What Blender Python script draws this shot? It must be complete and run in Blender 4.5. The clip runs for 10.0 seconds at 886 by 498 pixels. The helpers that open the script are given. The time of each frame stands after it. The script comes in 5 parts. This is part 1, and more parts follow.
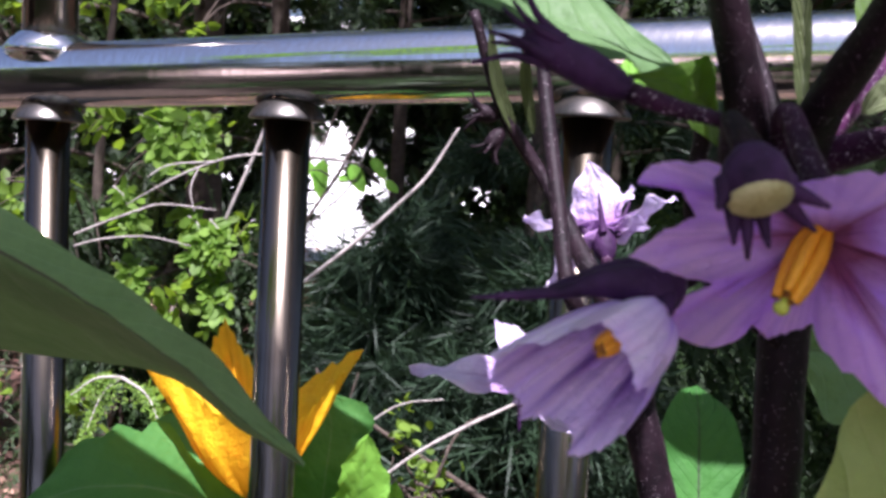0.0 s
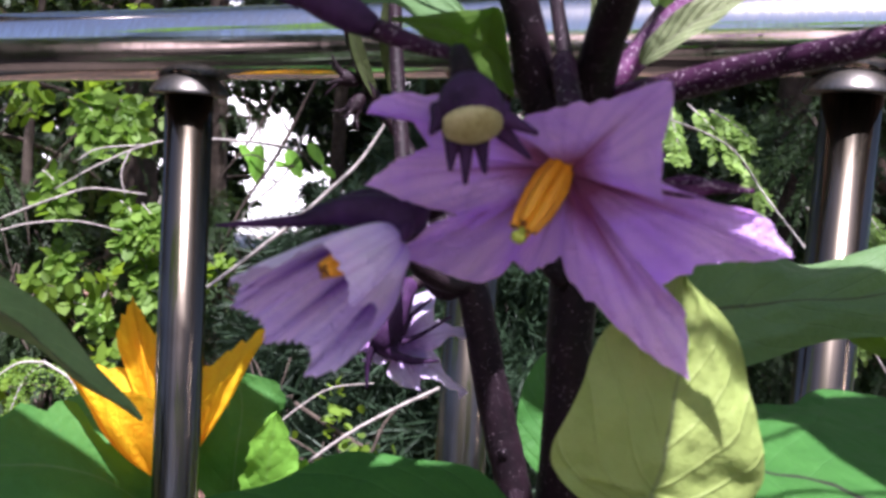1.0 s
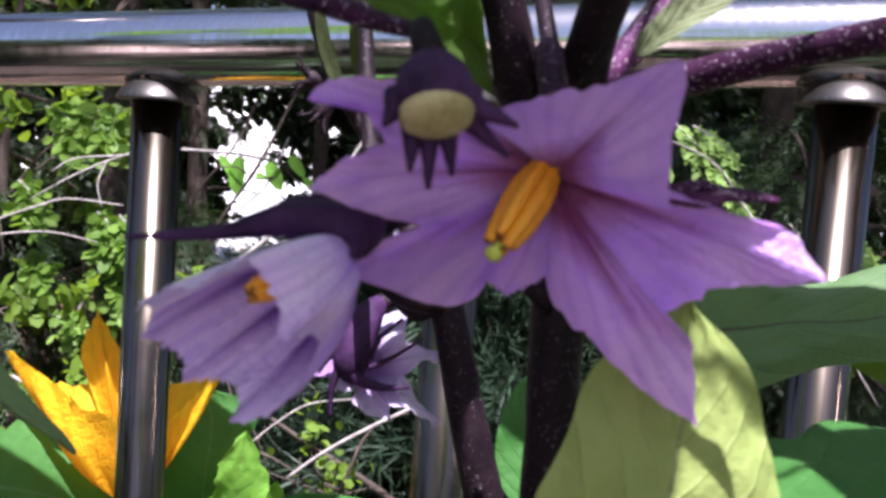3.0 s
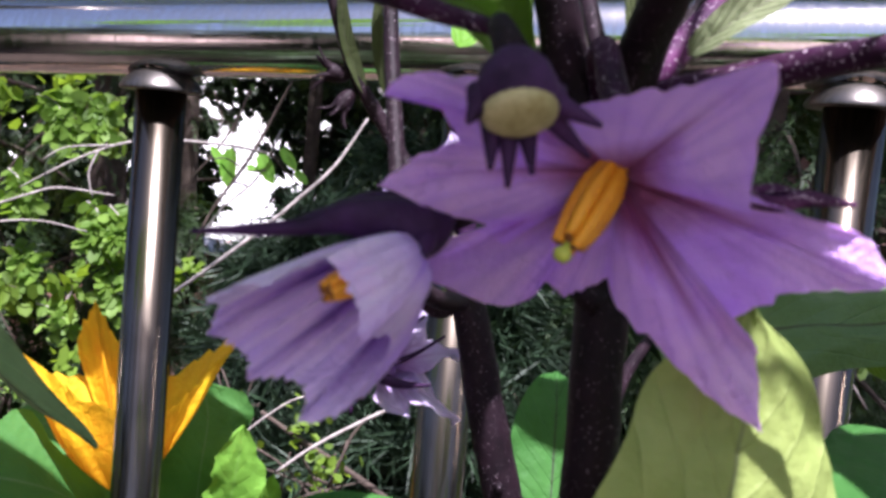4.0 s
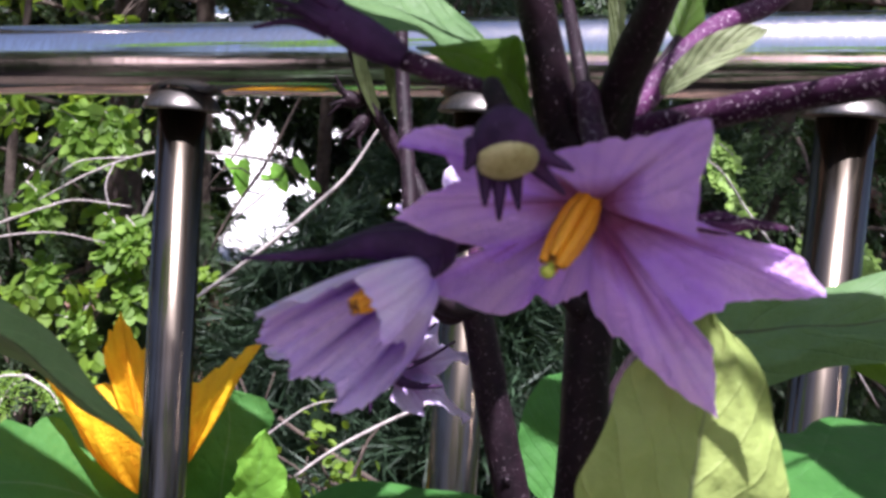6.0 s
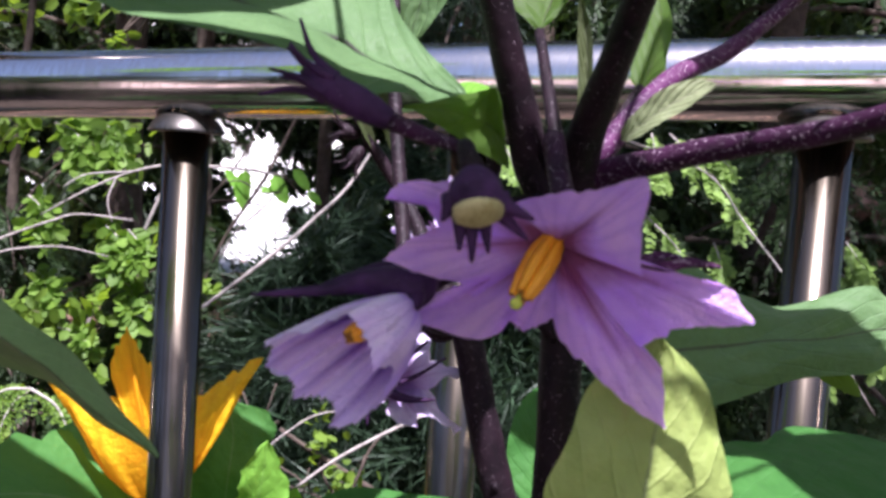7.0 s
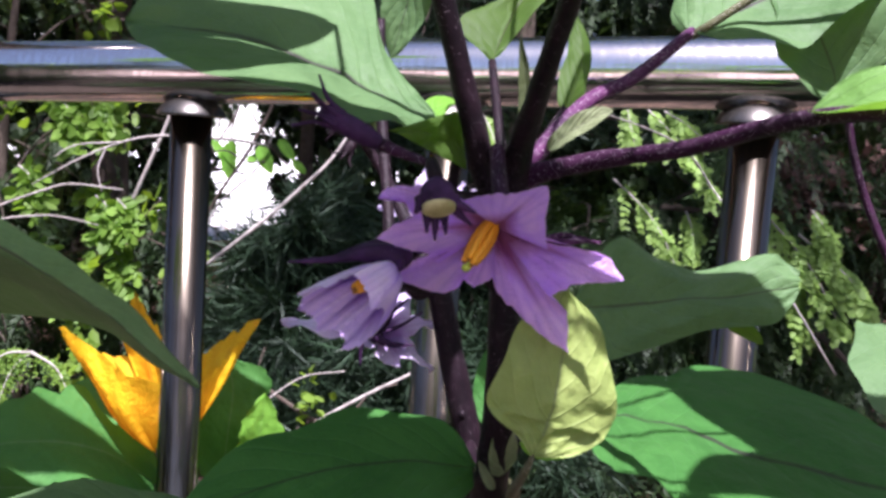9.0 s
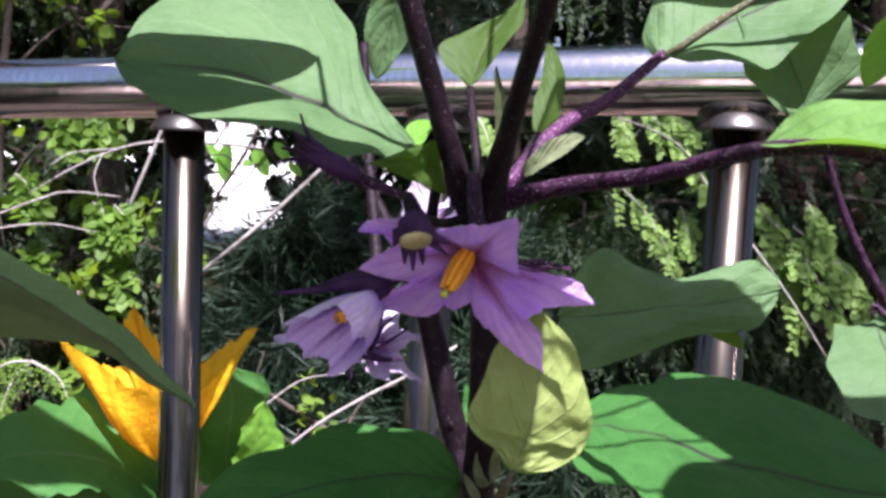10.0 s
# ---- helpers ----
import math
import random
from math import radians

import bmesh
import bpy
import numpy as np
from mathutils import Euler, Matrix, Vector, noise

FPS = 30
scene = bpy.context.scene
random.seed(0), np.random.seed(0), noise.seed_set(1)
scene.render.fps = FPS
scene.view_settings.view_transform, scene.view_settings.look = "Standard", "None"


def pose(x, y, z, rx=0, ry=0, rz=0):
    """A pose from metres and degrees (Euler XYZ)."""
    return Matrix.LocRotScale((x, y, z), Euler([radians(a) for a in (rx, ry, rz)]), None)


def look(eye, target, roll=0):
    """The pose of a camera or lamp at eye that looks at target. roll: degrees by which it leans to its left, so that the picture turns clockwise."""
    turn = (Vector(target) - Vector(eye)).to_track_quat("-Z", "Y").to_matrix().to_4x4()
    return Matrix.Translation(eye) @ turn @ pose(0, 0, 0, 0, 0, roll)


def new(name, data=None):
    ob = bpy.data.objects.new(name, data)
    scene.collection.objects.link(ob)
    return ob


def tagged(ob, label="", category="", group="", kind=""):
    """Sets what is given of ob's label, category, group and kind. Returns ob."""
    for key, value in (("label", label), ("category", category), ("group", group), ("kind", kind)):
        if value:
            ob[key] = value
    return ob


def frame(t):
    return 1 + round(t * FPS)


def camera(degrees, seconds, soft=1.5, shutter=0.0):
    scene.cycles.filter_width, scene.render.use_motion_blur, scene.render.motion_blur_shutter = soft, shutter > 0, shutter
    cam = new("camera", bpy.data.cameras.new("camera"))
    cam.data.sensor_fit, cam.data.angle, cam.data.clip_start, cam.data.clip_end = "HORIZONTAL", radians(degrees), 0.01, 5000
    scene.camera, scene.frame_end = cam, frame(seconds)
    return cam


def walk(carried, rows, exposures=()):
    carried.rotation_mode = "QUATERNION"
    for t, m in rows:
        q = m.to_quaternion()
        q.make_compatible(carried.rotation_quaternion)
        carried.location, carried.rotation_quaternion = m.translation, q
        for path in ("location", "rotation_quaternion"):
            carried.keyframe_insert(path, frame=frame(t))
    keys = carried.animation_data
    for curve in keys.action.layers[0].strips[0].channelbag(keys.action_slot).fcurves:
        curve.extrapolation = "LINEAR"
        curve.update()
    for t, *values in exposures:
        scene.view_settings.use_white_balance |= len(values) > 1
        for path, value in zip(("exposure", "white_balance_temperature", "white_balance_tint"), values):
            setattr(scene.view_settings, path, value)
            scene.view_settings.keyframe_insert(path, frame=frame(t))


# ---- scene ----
cam = camera(48.8, 10.0, soft=3.0)
cam.data.dof.use_dof = True
cam.data.dof.focus_distance, cam.data.dof.aperture_fstop = 0.55, 48.0
METRES, EYE = 0.26, 1.05
ROWS = [
    (0.0, 0.0, 0.0, 0.0, 0.31, -5.33, -3.3),
    (0.5, 0.0581, -0.0153, -0.0376, -1.2, -6.27, -4.0),
    (1.0, 0.1189, -0.026, -0.0254, -2.81, -5.8, -3.67),
    (1.5, 0.1374, 0.013, 0.0122, -3.71, -4.74, -3.53),
    (2.0, 0.1306, 0.0532, -0.0246, -3.46, -4.72, -4.21),
    (2.5, 0.1406, 0.0659, -0.0316, -3.59, -4.77, -3.84),
    (4.0, 0.0967, 0.0849, -0.0345, -4.44, -5.14, -5.2),
    (4.5, 0.0764, 0.0658, -0.0129, -4.49, -4.78, -4.84),
    (5.0, 0.0814, 0.0352, -0.0002, -4.71, -4.67, -4.93),
    (5.5, 0.0892, 0.0207, -0.0233, -4.11, -5.07, -4.7),
    (7.0, 0.0966, -0.1044, 0.0103, -3.76, -4.35, -3.92),
    (7.5, 0.123, -0.1306, 0.0133, -5.58, -4.57, -3.5),
    (8.0, 0.125, -0.1737, 0.0143, -5.6, -4.7, -3.51),
    (8.5, 0.0821, -0.2383, 0.0243, -4.97, -5.28, -3.36),
    (9.0, 0.0824, -0.4238, 0.0504, -4.76, -6.22, -3.92),
    (9.5, 0.0961, -0.482, 0.0672, -5.7, -7.02, -3.26),
    (10.0, 0.0978, -0.4715, 0.0904, -4.97, -6.42, -2.71),
]
EXPO = 1.58
walk(cam, [(t, pose(METRES * x, METRES * y, EYE + METRES * z, 90 + pitch, roll, yaw)) for t, x, y, z, yaw, pitch, roll in ROWS],
     exposures=[(0.0, EXPO, 5750, 28), (10.0, EXPO, 5750, 28)])

# ---- light ----
SUN_TO = Vector((0.05, -0.42, 0.905)).normalized()
world = bpy.data.worlds.new("world")
scene.world = world
world.use_nodes = True
wn = world.node_tree.nodes
sky = wn.new("ShaderNodeTexSky")
sky.sky_type = "NISHITA"
sky.sun_disc = False
sky.dust_density = 3.0
sky.sun_elevation = math.asin(SUN_TO.z)
sky.sun_rotation = math.atan2(SUN_TO.x, SUN_TO.y)
wn["Background"].inputs[1].default_value = 0.047
world.node_tree.links.new(sky.outputs[0], wn["Background"].inputs[0])
sun_data = bpy.data.lights.new("sun", "SUN")
sun_data.energy, sun_data.angle, sun_data.color = 5.0, radians(0.6), (1.0, 0.95, 0.87)
sun = new("sun", sun_data)
sun.matrix_world = look(SUN_TO * 20, (0, 0, 0))


# ---- materials ----
class Nodes:
    """A short way to write a node material."""

    def __init__(self, name):
        self.mat = bpy.data.materials.new(name)
        self.mat.use_nodes = True
        self.tree = self.mat.node_tree
        self.bsdf = self.tree.nodes["Principled BSDF"]
        self.out = self.tree.nodes["Material Output"]

    def add(self, kind, **props):
        n = self.tree.nodes.new("ShaderNode" + kind)
        for k, v in props.items():
            if k == "operation":
                n.operation = v
            elif k == "blend_type":
                n.blend_type = v
            elif k == "data_type":
                n.data_type = v
            elif k == "feature":
                n.feature = v
        return n

    def link(self, a, b):
        self.tree.links.new(a, b)

    def put(self, socket, value):
        if isinstance(value, bpy.types.NodeSocket):
            self.link(value, socket)
        elif value is not None:
            socket.default_value = value

    def math(self, op, a, b=None, c=None):
        n = self.add("Math", operation=op)
        for i, v in enumerate((a, b, c)):
            self.put(n.inputs[i], v)
        return n.outputs[0]

    def mix(self, fac, a, b, blend="MIX"):
        n = self.add("MixRGB", blend_type=blend)
        self.put(n.inputs[0], fac)
        self.put(n.inputs[1], a if not isinstance(a, tuple) else (*a, 1)[:4])
        self.put(n.inputs[2], b if not isinstance(b, tuple) else (*b, 1)[:4])
        return n.outputs[0]

    def ramp(self, fac, *stops):
        n = self.add("ValToRGB")
        e = n.color_ramp.elements
        while len(e) < len(stops):
            e.new(0.5)
        for el, (p, c) in zip(e, stops):
            el.position = p
            el.color = (*c, 1) if isinstance(c, tuple) else (c, c, c, 1)
        self.link(fac, n.inputs[0])
        return n.outputs[0]

    def noise(self, scale, detail=3.0, rough=0.5, coords="Object"):
        tc = self.add("TexCoord")
        n = self.add("TexNoise")
        n.inputs["Scale"].default_value = scale
        n.inputs["Detail"].default_value = detail
        n.inputs["Roughness"].default_value = rough
        self.link(tc.outputs[coords], n.inputs["Vector"])
        return n.outputs[0]

    def uv(self):
        tc = self.add("TexCoord")
        sep = self.add("SeparateXYZ")
        self.link(tc.outputs["UV"], sep.inputs[0])
        return sep.outputs[0], sep.outputs[1]

    def bump(self, height, strength, distance=0.001):
        n = self.add("Bump")
        n.inputs["Strength"].default_value = strength
        n.inputs["Distance"].default_value = distance
        self.link(height, n.inputs["Height"])
        self.link(n.outputs[0], self.bsdf.inputs["Normal"])
        return n.outputs[0]

    def surface(self, color, rough=0.5, metal=0.0, spec=0.5):
        self.put(self.bsdf.inputs["Base Color"], (*color, 1) if isinstance(color, tuple) else color)
        self.put(self.bsdf.inputs["Roughness"], rough)
        self.bsdf.inputs["Metallic"].default_value = metal
        self.bsdf.inputs["Specular IOR Level"].default_value = spec
        return self

    def translucent(self, color, share, normal=None):
        t = self.add("BsdfTranslucent")
        self.put(t.inputs[0], (*color, 1) if isinstance(color, tuple) else color)
        if normal:
            self.link(normal, t.inputs["Normal"])
        m = self.add("MixShader")
        m.inputs[0].default_value = share
        self.link(self.bsdf.outputs[0], m.inputs[1])
        self.link(t.outputs[0], m.inputs[2])
        self.link(m.outputs[0], self.out.inputs[0])
        return self


def leaf_material(name, dark, light, rib, through_col, share=0.3, veins=7.0, slant=2.4, relief=0.9, rough=0.58, gloss=0.26):
    """A broad leaf: mottled blade, paler side veins and a coloured midrib, read from the blade's own coordinates."""
    m = Nodes(name)
    u, v = m.uv()
    a = m.math("MULTIPLY", m.math("ABSOLUTE", m.math("SUBTRACT", v, 0.5)), 2.0)
    wob = m.math("MULTIPLY", m.noise(60.0, 2.0), 0.35)
    s = m.math("ADD", m.math("SUBTRACT", m.math("MULTIPLY", u, veins), m.math("MULTIPLY", a, slant)), wob)
    d = m.math("ABSOLUTE", m.math("SUBTRACT", m.math("FRACT", s), 0.5))
    line = m.ramp(d, (0.0, 1.0), (0.035, 0.55), (0.09, 0.0))
    ridge = m.ramp(d, (0.0, 0.0), (0.08, 0.55), (0.5, 1.0))
    mid = m.ramp(a, (0.0, 1.0), (0.012, 0.9), (0.03, 0.0))
    blotch = m.noise(35.0, 4.0, 0.6)
    fine = m.noise(420.0, 3.0, 0.6)
    base = m.mix(m.ramp(blotch, (0.3, 0.0), (0.7, 1.0)), dark, light)
    base = m.mix(m.math("MULTIPLY", fine, 0.5), base, tuple(c * 1.5 for c in light))
    base = m.mix(m.math("MULTIPLY", line, 0.14), base, tuple(min(1, c * 1.7 + 0.02) for c in light))
    base = m.mix(mid, base, rib)
    m.surface(base, rough, 0.0, gloss)
    cells = m.add("TexVoronoi", feature="SMOOTH_F1")
    tc = m.add("TexCoord")
    m.link(tc.outputs["Object"], cells.inputs["Vector"])
    cells.inputs["Scale"].default_value = 120.0
    h = m.math("ADD", m.math("MULTIPLY", ridge, 0.28), m.math("MULTIPLY", cells.outputs[0], 0.8))
    h = m.math("ADD", h, m.math("MULTIPLY", fine, 0.35))
    n = m.bump(h, relief, 0.0017)
    m.translucent(m.mix(m.math("MULTIPLY", line, 0.35), through_col, tuple(c * 0.5 for c in through_col)), share, n)
    return m.mat


def petal_material(name, pale, deep, streak, through_col, share=0.4, band=0.34, reach=1.0, core=0.85, rim_col=None):
    """A petal: mottled, faintly veined, with a dark streak from its base and a paler rim."""
    m = Nodes(name)
    u, v = m.uv()
    a = m.math("MULTIPLY", m.math("ABSOLUTE", m.math("SUBTRACT", v, 0.5)), 2.0)
    blotch = m.noise(70.0, 4.0, 0.6)
    fan = m.math("FRACT", m.math("ADD", m.math("MULTIPLY", a, 5.0), m.math("MULTIPLY", m.noise(90.0, 2.0), 0.8)))
    vein = m.ramp(m.math("ABSOLUTE", m.math("SUBTRACT", fan, 0.5)), (0.0, 1.0), (0.30, 0.0))
    base = m.mix(m.ramp(blotch, (0.36, 0.0), (0.66, 1.0)), deep, pale)
    bleached = m.math("MULTIPLY", m.ramp(u, (0.42, 0.0), (0.78, 1.0)), m.ramp(m.math("ADD", a, m.math("MULTIPLY", m.noise(120.0, 3.0), 0.3)), (0.15, 0.0), (0.50, 1.0), (0.95, 0.1)))
    base = m.mix(m.math("MULTIPLY", bleached, 0.55), base, tuple(min(1.0, c * 1.12 + 0.004) for c in pale))
    base = m.mix(m.math("MULTIPLY", vein, 0.40), base, tuple(c * 0.72 for c in deep))
    au = m.math("MULTIPLY", a, u)
    edge = m.math("MULTIPLY", m.ramp(au, (0.0, 1.0), (band * 0.10, 0.75), (band * 0.36, 0.0)), m.ramp(u, (0.0, 1.0), (0.30 * reach, 0.85), (0.62 * reach, 0.15), (min(1.0, 0.85 * reach), 0.0)))
    heart = m.ramp(m.math("ADD", u, m.math("MULTIPLY", m.noise(260.0, 3.0, 0.7), 0.12)), (0.27, 1.0), (0.58, 0.0))
    edge = m.math("MAXIMUM", edge, m.math("MULTIPLY", heart, core))
    rim = m.ramp(a, (0.80, 0.0), (1.0, 1.0))
    base = m.mix(m.math("MULTIPLY", rim, 0.5), base, rim_col or tuple(min(1.0, c * 1.2 + 0.05) for c in pale))
    base = m.mix(edge, base, streak)
    m.surface(base, 0.6, 0.0, 0.25)
    h = m.math("ADD", m.math("MULTIPLY", vein, 0.06), m.noise(170.0, 4.0, 0.65))
    n = m.bump(h, 1.0, 0.0024)
    m.translucent(m.mix(edge, through_col, streak), share, n)
    return m.mat


def stem_material(name, dark, light, specks=(0.6, 0.5, 0.55), amount=0.6):
    m = Nodes(name)
    base = m.mix(m.ramp(m.noise(90.0, 4.0, 0.65), (0.35, 0.0), (0.7, 1.0)), dark, light)
    dots = m.ramp(m.noise(1900.0, 1.0, 0.4), (amount, 0.0), (amount + 0.06, 1.0))
    base = m.mix(m.math("MULTIPLY", dots, 0.7), base, specks)
    m.surface(base, 0.6, 0.0, 0.16)
    m.bump(m.math("ADD", m.noise(300.0, 3.0), m.math("MULTIPLY", dots, 0.7)), 0.4, 0.0008)
    return m.mat


def plain_material(name, a, b, scale, rough=0.7, bump=0.3, dist=0.002, metal=0.0, spec=0.4):
    m = Nodes(name)
    big = m.noise(scale, 5.0, 0.6)
    small = m.noise(scale * 9.0, 3.0, 0.6)
    f = m.math("ADD", m.math("MULTIPLY", big, 0.65), m.math("MULTIPLY", small, 0.35))
    m.surface(m.mix(m.ramp(f, (0.36, 0.0), (0.64, 1.0)), a, b), rough, metal, spec)
    m.bump(f, bump, dist)
    return m.mat


def steel_material(name, a, b, smooth, scuffed, metal=1.0):
    """Polished tube steel with fine drawn streaks along it, smears and a few scratches."""
    m = Nodes(name)
    tc = m.add("TexCoord")
    mp = m.add("Mapping")
    m.link(tc.outputs["Object"], mp.inputs[0])
    mp.inputs["Scale"].default_value = (300.0, 300.0, 1.5)
    n = m.add("TexNoise")
    n.inputs["Scale"].default_value = 1.0
    n.inputs["Detail"].default_value = 3.0
    m.link(mp.outputs[0], n.inputs["Vector"])
    smear = m.noise(22.0, 4.0, 0.6)
    f = m.math("ADD", m.math("MULTIPLY", n.outputs[0], 0.6), m.math("MULTIPLY", smear, 0.4))
    mask = m.ramp(f, (0.42, 0.0), (0.56, 1.0))
    r = m.math("ADD", m.math("MULTIPLY", mask, scuffed - smooth), smooth)
    m.surface(m.mix(mask, b, a), r, metal, 0.5)
    m.bump(f, 0.06, 0.0004)
    return m.mat


def foliage_material(name, dark, light, through_col, share=0.35):
    """Small leaves: each leaf takes its own tone."""
    m = Nodes(name)
    geo = m.add("NewGeometry")
    r = geo.outputs["Random Per Island"]
    clump = m.noise(2.2, 3.0)
    f = m.math("ADD", m.math("MULTIPLY", r, 0.6), m.math("MULTIPLY", clump, 0.5))
    m.surface(m.mix(f, dark, light), 0.55, 0.0, 0.3)
    m.translucent(through_col, share)
    return m.mat


EGG_LEAF = leaf_material("eggplant_leaf", (0.055, 0.112, 0.042), (0.098, 0.172, 0.068), (0.04, 0.022, 0.035), (0.18, 0.36, 0.05), 0.25)
# Shade put into the folded leaf: translucency nearly off, so its underside stays dark.
EGG_SHADED = leaf_material("eggplant_leaf_shaded", (0.080, 0.150, 0.050), (0.125, 0.210, 0.075), (0.06, 0.07, 0.04), (0.10, 0.20, 0.04), 0.03, relief=0.5)
# Deep green of the lower leaves; part of their shade is in the colour.
EGG_DEEP_SHADED = leaf_material("eggplant_leaf_deep_shaded", (0.022, 0.085, 0.018), (0.045, 0.14, 0.030), (0.03, 0.018, 0.025), (0.12, 0.34, 0.03), 0.22, gloss=0.10)
EGG_BACK = leaf_material("eggplant_leaf_underside", (0.17, 0.235, 0.06), (0.28, 0.345, 0.10), (0.17, 0.20, 0.09), (0.30, 0.48, 0.06), 0.3, relief=0.8)
YOUNG_LEAF = leaf_material("young_leaf", (0.032, 0.066, 0.010), (0.06, 0.11, 0.02), (0.03, 0.014, 0.02), (0.18, 0.36, 0.015), 0.45, relief=0.35)
FUZZY_LEAF = leaf_material("fuzzy_young_leaf", (0.11, 0.14, 0.065), (0.20, 0.23, 0.12), (0.15, 0.13, 0.11), (0.2, 0.3, 0.08), 0.2)
GREEN_LEAF = leaf_material("olive_leaf", (0.03, 0.042, 0.015), (0.055, 0.07, 0.025), (0.04, 0.03, 0.03), (0.10, 0.15, 0.02), 0.2)
SQUASH_LEAF = leaf_material("squash_leaf", (0.03, 0.11, 0.022), (0.06, 0.17, 0.04), (0.12, 0.22, 0.09), (0.18, 0.42, 0.04), 0.3, 5.0, 2.0, gloss=0.12)
LIME_LEAF = leaf_material("lime_leaf", (0.12, 0.30, 0.03), (0.18, 0.40, 0.05), (0.20, 0.40, 0.08), (0.30, 0.62, 0.03), 0.45, 6.0, 2.0)
# Lighter, yellower copy of the eggplant leaf; sunlight is put into its colour.
SUNLIT_LEAF = leaf_material("sunlit_leaf", (0.085, 0.19, 0.040), (0.14, 0.27, 0.065), (0.05, 0.03, 0.04), (0.20, 0.42, 0.03), 0.33)
LILAC = petal_material("lilac_petal", (0.88, 0.60, 1.0), (0.52, 0.23, 1.0), (0.22, 0.03, 0.06), (0.76, 0.38, 1.0), 0.50, rim_col=(0.48, 0.22, 1.0))
BELL_LILAC = petal_material("bell_petal", (0.88, 0.72, 1.0), (0.62, 0.42, 1.0), (0.13, 0.02, 0.32), (0.80, 0.54, 1.0), 0.42, 1.0, 1.6)
BELL_OUTSIDE = petal_material("bell_petal_outside", (0.95, 0.84, 1.0), (0.74, 0.53, 1.0), (0.46, 0.22, 0.86), (0.86, 0.64, 1.0), 0.45, 0.25, 0.9, 0.5)
PALE_LILAC = petal_material("pale_lilac_petal", (0.80, 0.70, 0.92), (0.60, 0.48, 0.82), (0.38, 0.18, 0.46), (0.74, 0.62, 0.88), 0.4)
SQUASH_PETAL = petal_material("squash_petal", (1.0, 0.66, 0.010), (0.95, 0.43, 0.004), (0.62, 0.24, 0.01), (0.99, 0.62, 0.01), 0.5, core=0.1)
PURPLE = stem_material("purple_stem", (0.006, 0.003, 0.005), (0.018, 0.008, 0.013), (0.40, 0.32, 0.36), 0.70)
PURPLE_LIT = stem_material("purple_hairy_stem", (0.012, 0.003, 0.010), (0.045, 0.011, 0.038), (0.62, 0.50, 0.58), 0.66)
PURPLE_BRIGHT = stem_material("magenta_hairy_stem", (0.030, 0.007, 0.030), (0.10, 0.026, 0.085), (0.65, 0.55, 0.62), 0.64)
CALYX = stem_material("calyx", (0.018, 0.007, 0.024), (0.068, 0.026, 0.088), (0.30, 0.22, 0.34), 0.74)
GREEN_STEM = stem_material("green_stem", (0.07, 0.07, 0.035), (0.13, 0.13, 0.06), (0.6, 0.6, 0.5), 0.62)
OLIVE_STEM = stem_material("olive_stem", (0.012, 0.010, 0.006), (0.030, 0.025, 0.013), (0.35, 0.33, 0.25), 0.70)
ORANGE = plain_material("orange_anther", (0.70, 0.27, 0.005), (0.85, 0.42, 0.012), 160.0, 0.5, 0.3, 0.0006)
GROOVE = plain_material("brown_groove", (0.16, 0.06, 0.01), (0.26, 0.10, 0.015), 200.0, 0.7, 0.2, 0.0005)
STIGMA = plain_material("stigma_green", (0.42, 0.55, 0.05), (0.55, 0.62, 0.08), 300.0, 0.5, 0.2, 0.0005)
BUD_CREAM = plain_material("bud_cream", (0.30, 0.27, 0.09), (0.56, 0.54, 0.26), 130.0, 0.6, 0.35, 0.0008)
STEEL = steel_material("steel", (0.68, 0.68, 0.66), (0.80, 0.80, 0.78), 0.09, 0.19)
# Baluster and collar steel: dark mirrored surroundings are put into the base colour.
STEEL_SCUFFED_DIM = steel_material("steel_scuffed_dim", (0.100, 0.085, 0.066), (0.172, 0.148, 0.118), 0.14, 0.24, 1.0)
STEEL_DULL_DIM = steel_material("steel_dull_dim", (0.080, 0.074, 0.068), (0.145, 0.134, 0.124), 0.30, 0.42, 0.9)
SOIL = plain_material("soil", (0.07, 0.035, 0.025), (0.20, 0.11, 0.085), 3.0, 0.95, 0.8, 0.02)
PAVING = plain_material("paving", (0.29, 0.205, 0.18), (0.41, 0.305, 0.27), 4.0, 0.85, 0.3, 0.003)
CONCRETE = plain_material("concrete", (0.62, 0.61, 0.58), (0.74, 0.73, 0.70), 1.5, 0.9, 0.3, 0.004)
BARK = plain_material("bark", (0.035, 0.025, 0.020), (0.11, 0.085, 0.065), 18.0, 0.95, 0.9, 0.01)
# Bed soil is nearly black: the shade under the plants is in its colour.
BED_SHADED = plain_material("bed_soil_shaded", (0.018, 0.012, 0.009), (0.05, 0.034, 0.026), 6.0, 0.95, 0.9, 0.02)
TWIG = plain_material("dead_twig", (0.22, 0.195, 0.175), (0.48, 0.44, 0.40), 60.0, 0.9, 0.5, 0.002)
BROADLEAF = foliage_material("broad_foliage", (0.035, 0.075, 0.010), (0.17, 0.28, 0.03), (0.30, 0.46, 0.025), 0.42)
# Cedar, pine and thicket greens are darkened: the crowns' inner shade is in them.
CEDAR_SHADED = foliage_material("cedar_foliage_shaded", (0.005, 0.013, 0.005), (0.034, 0.068, 0.017), (0.08, 0.15, 0.018), 0.2)
NEEDLES_SHADED = foliage_material("pine_needles_shaded", (0.006, 0.014, 0.007), (0.036, 0.070, 0.034), (0.05, 0.10, 0.03), 0.15)
THICKET_SHADED = foliage_material("thicket_foliage_shaded", (0.006, 0.014, 0.005), (0.030, 0.058, 0.016), (0.06, 0.11, 0.02), 0.18)
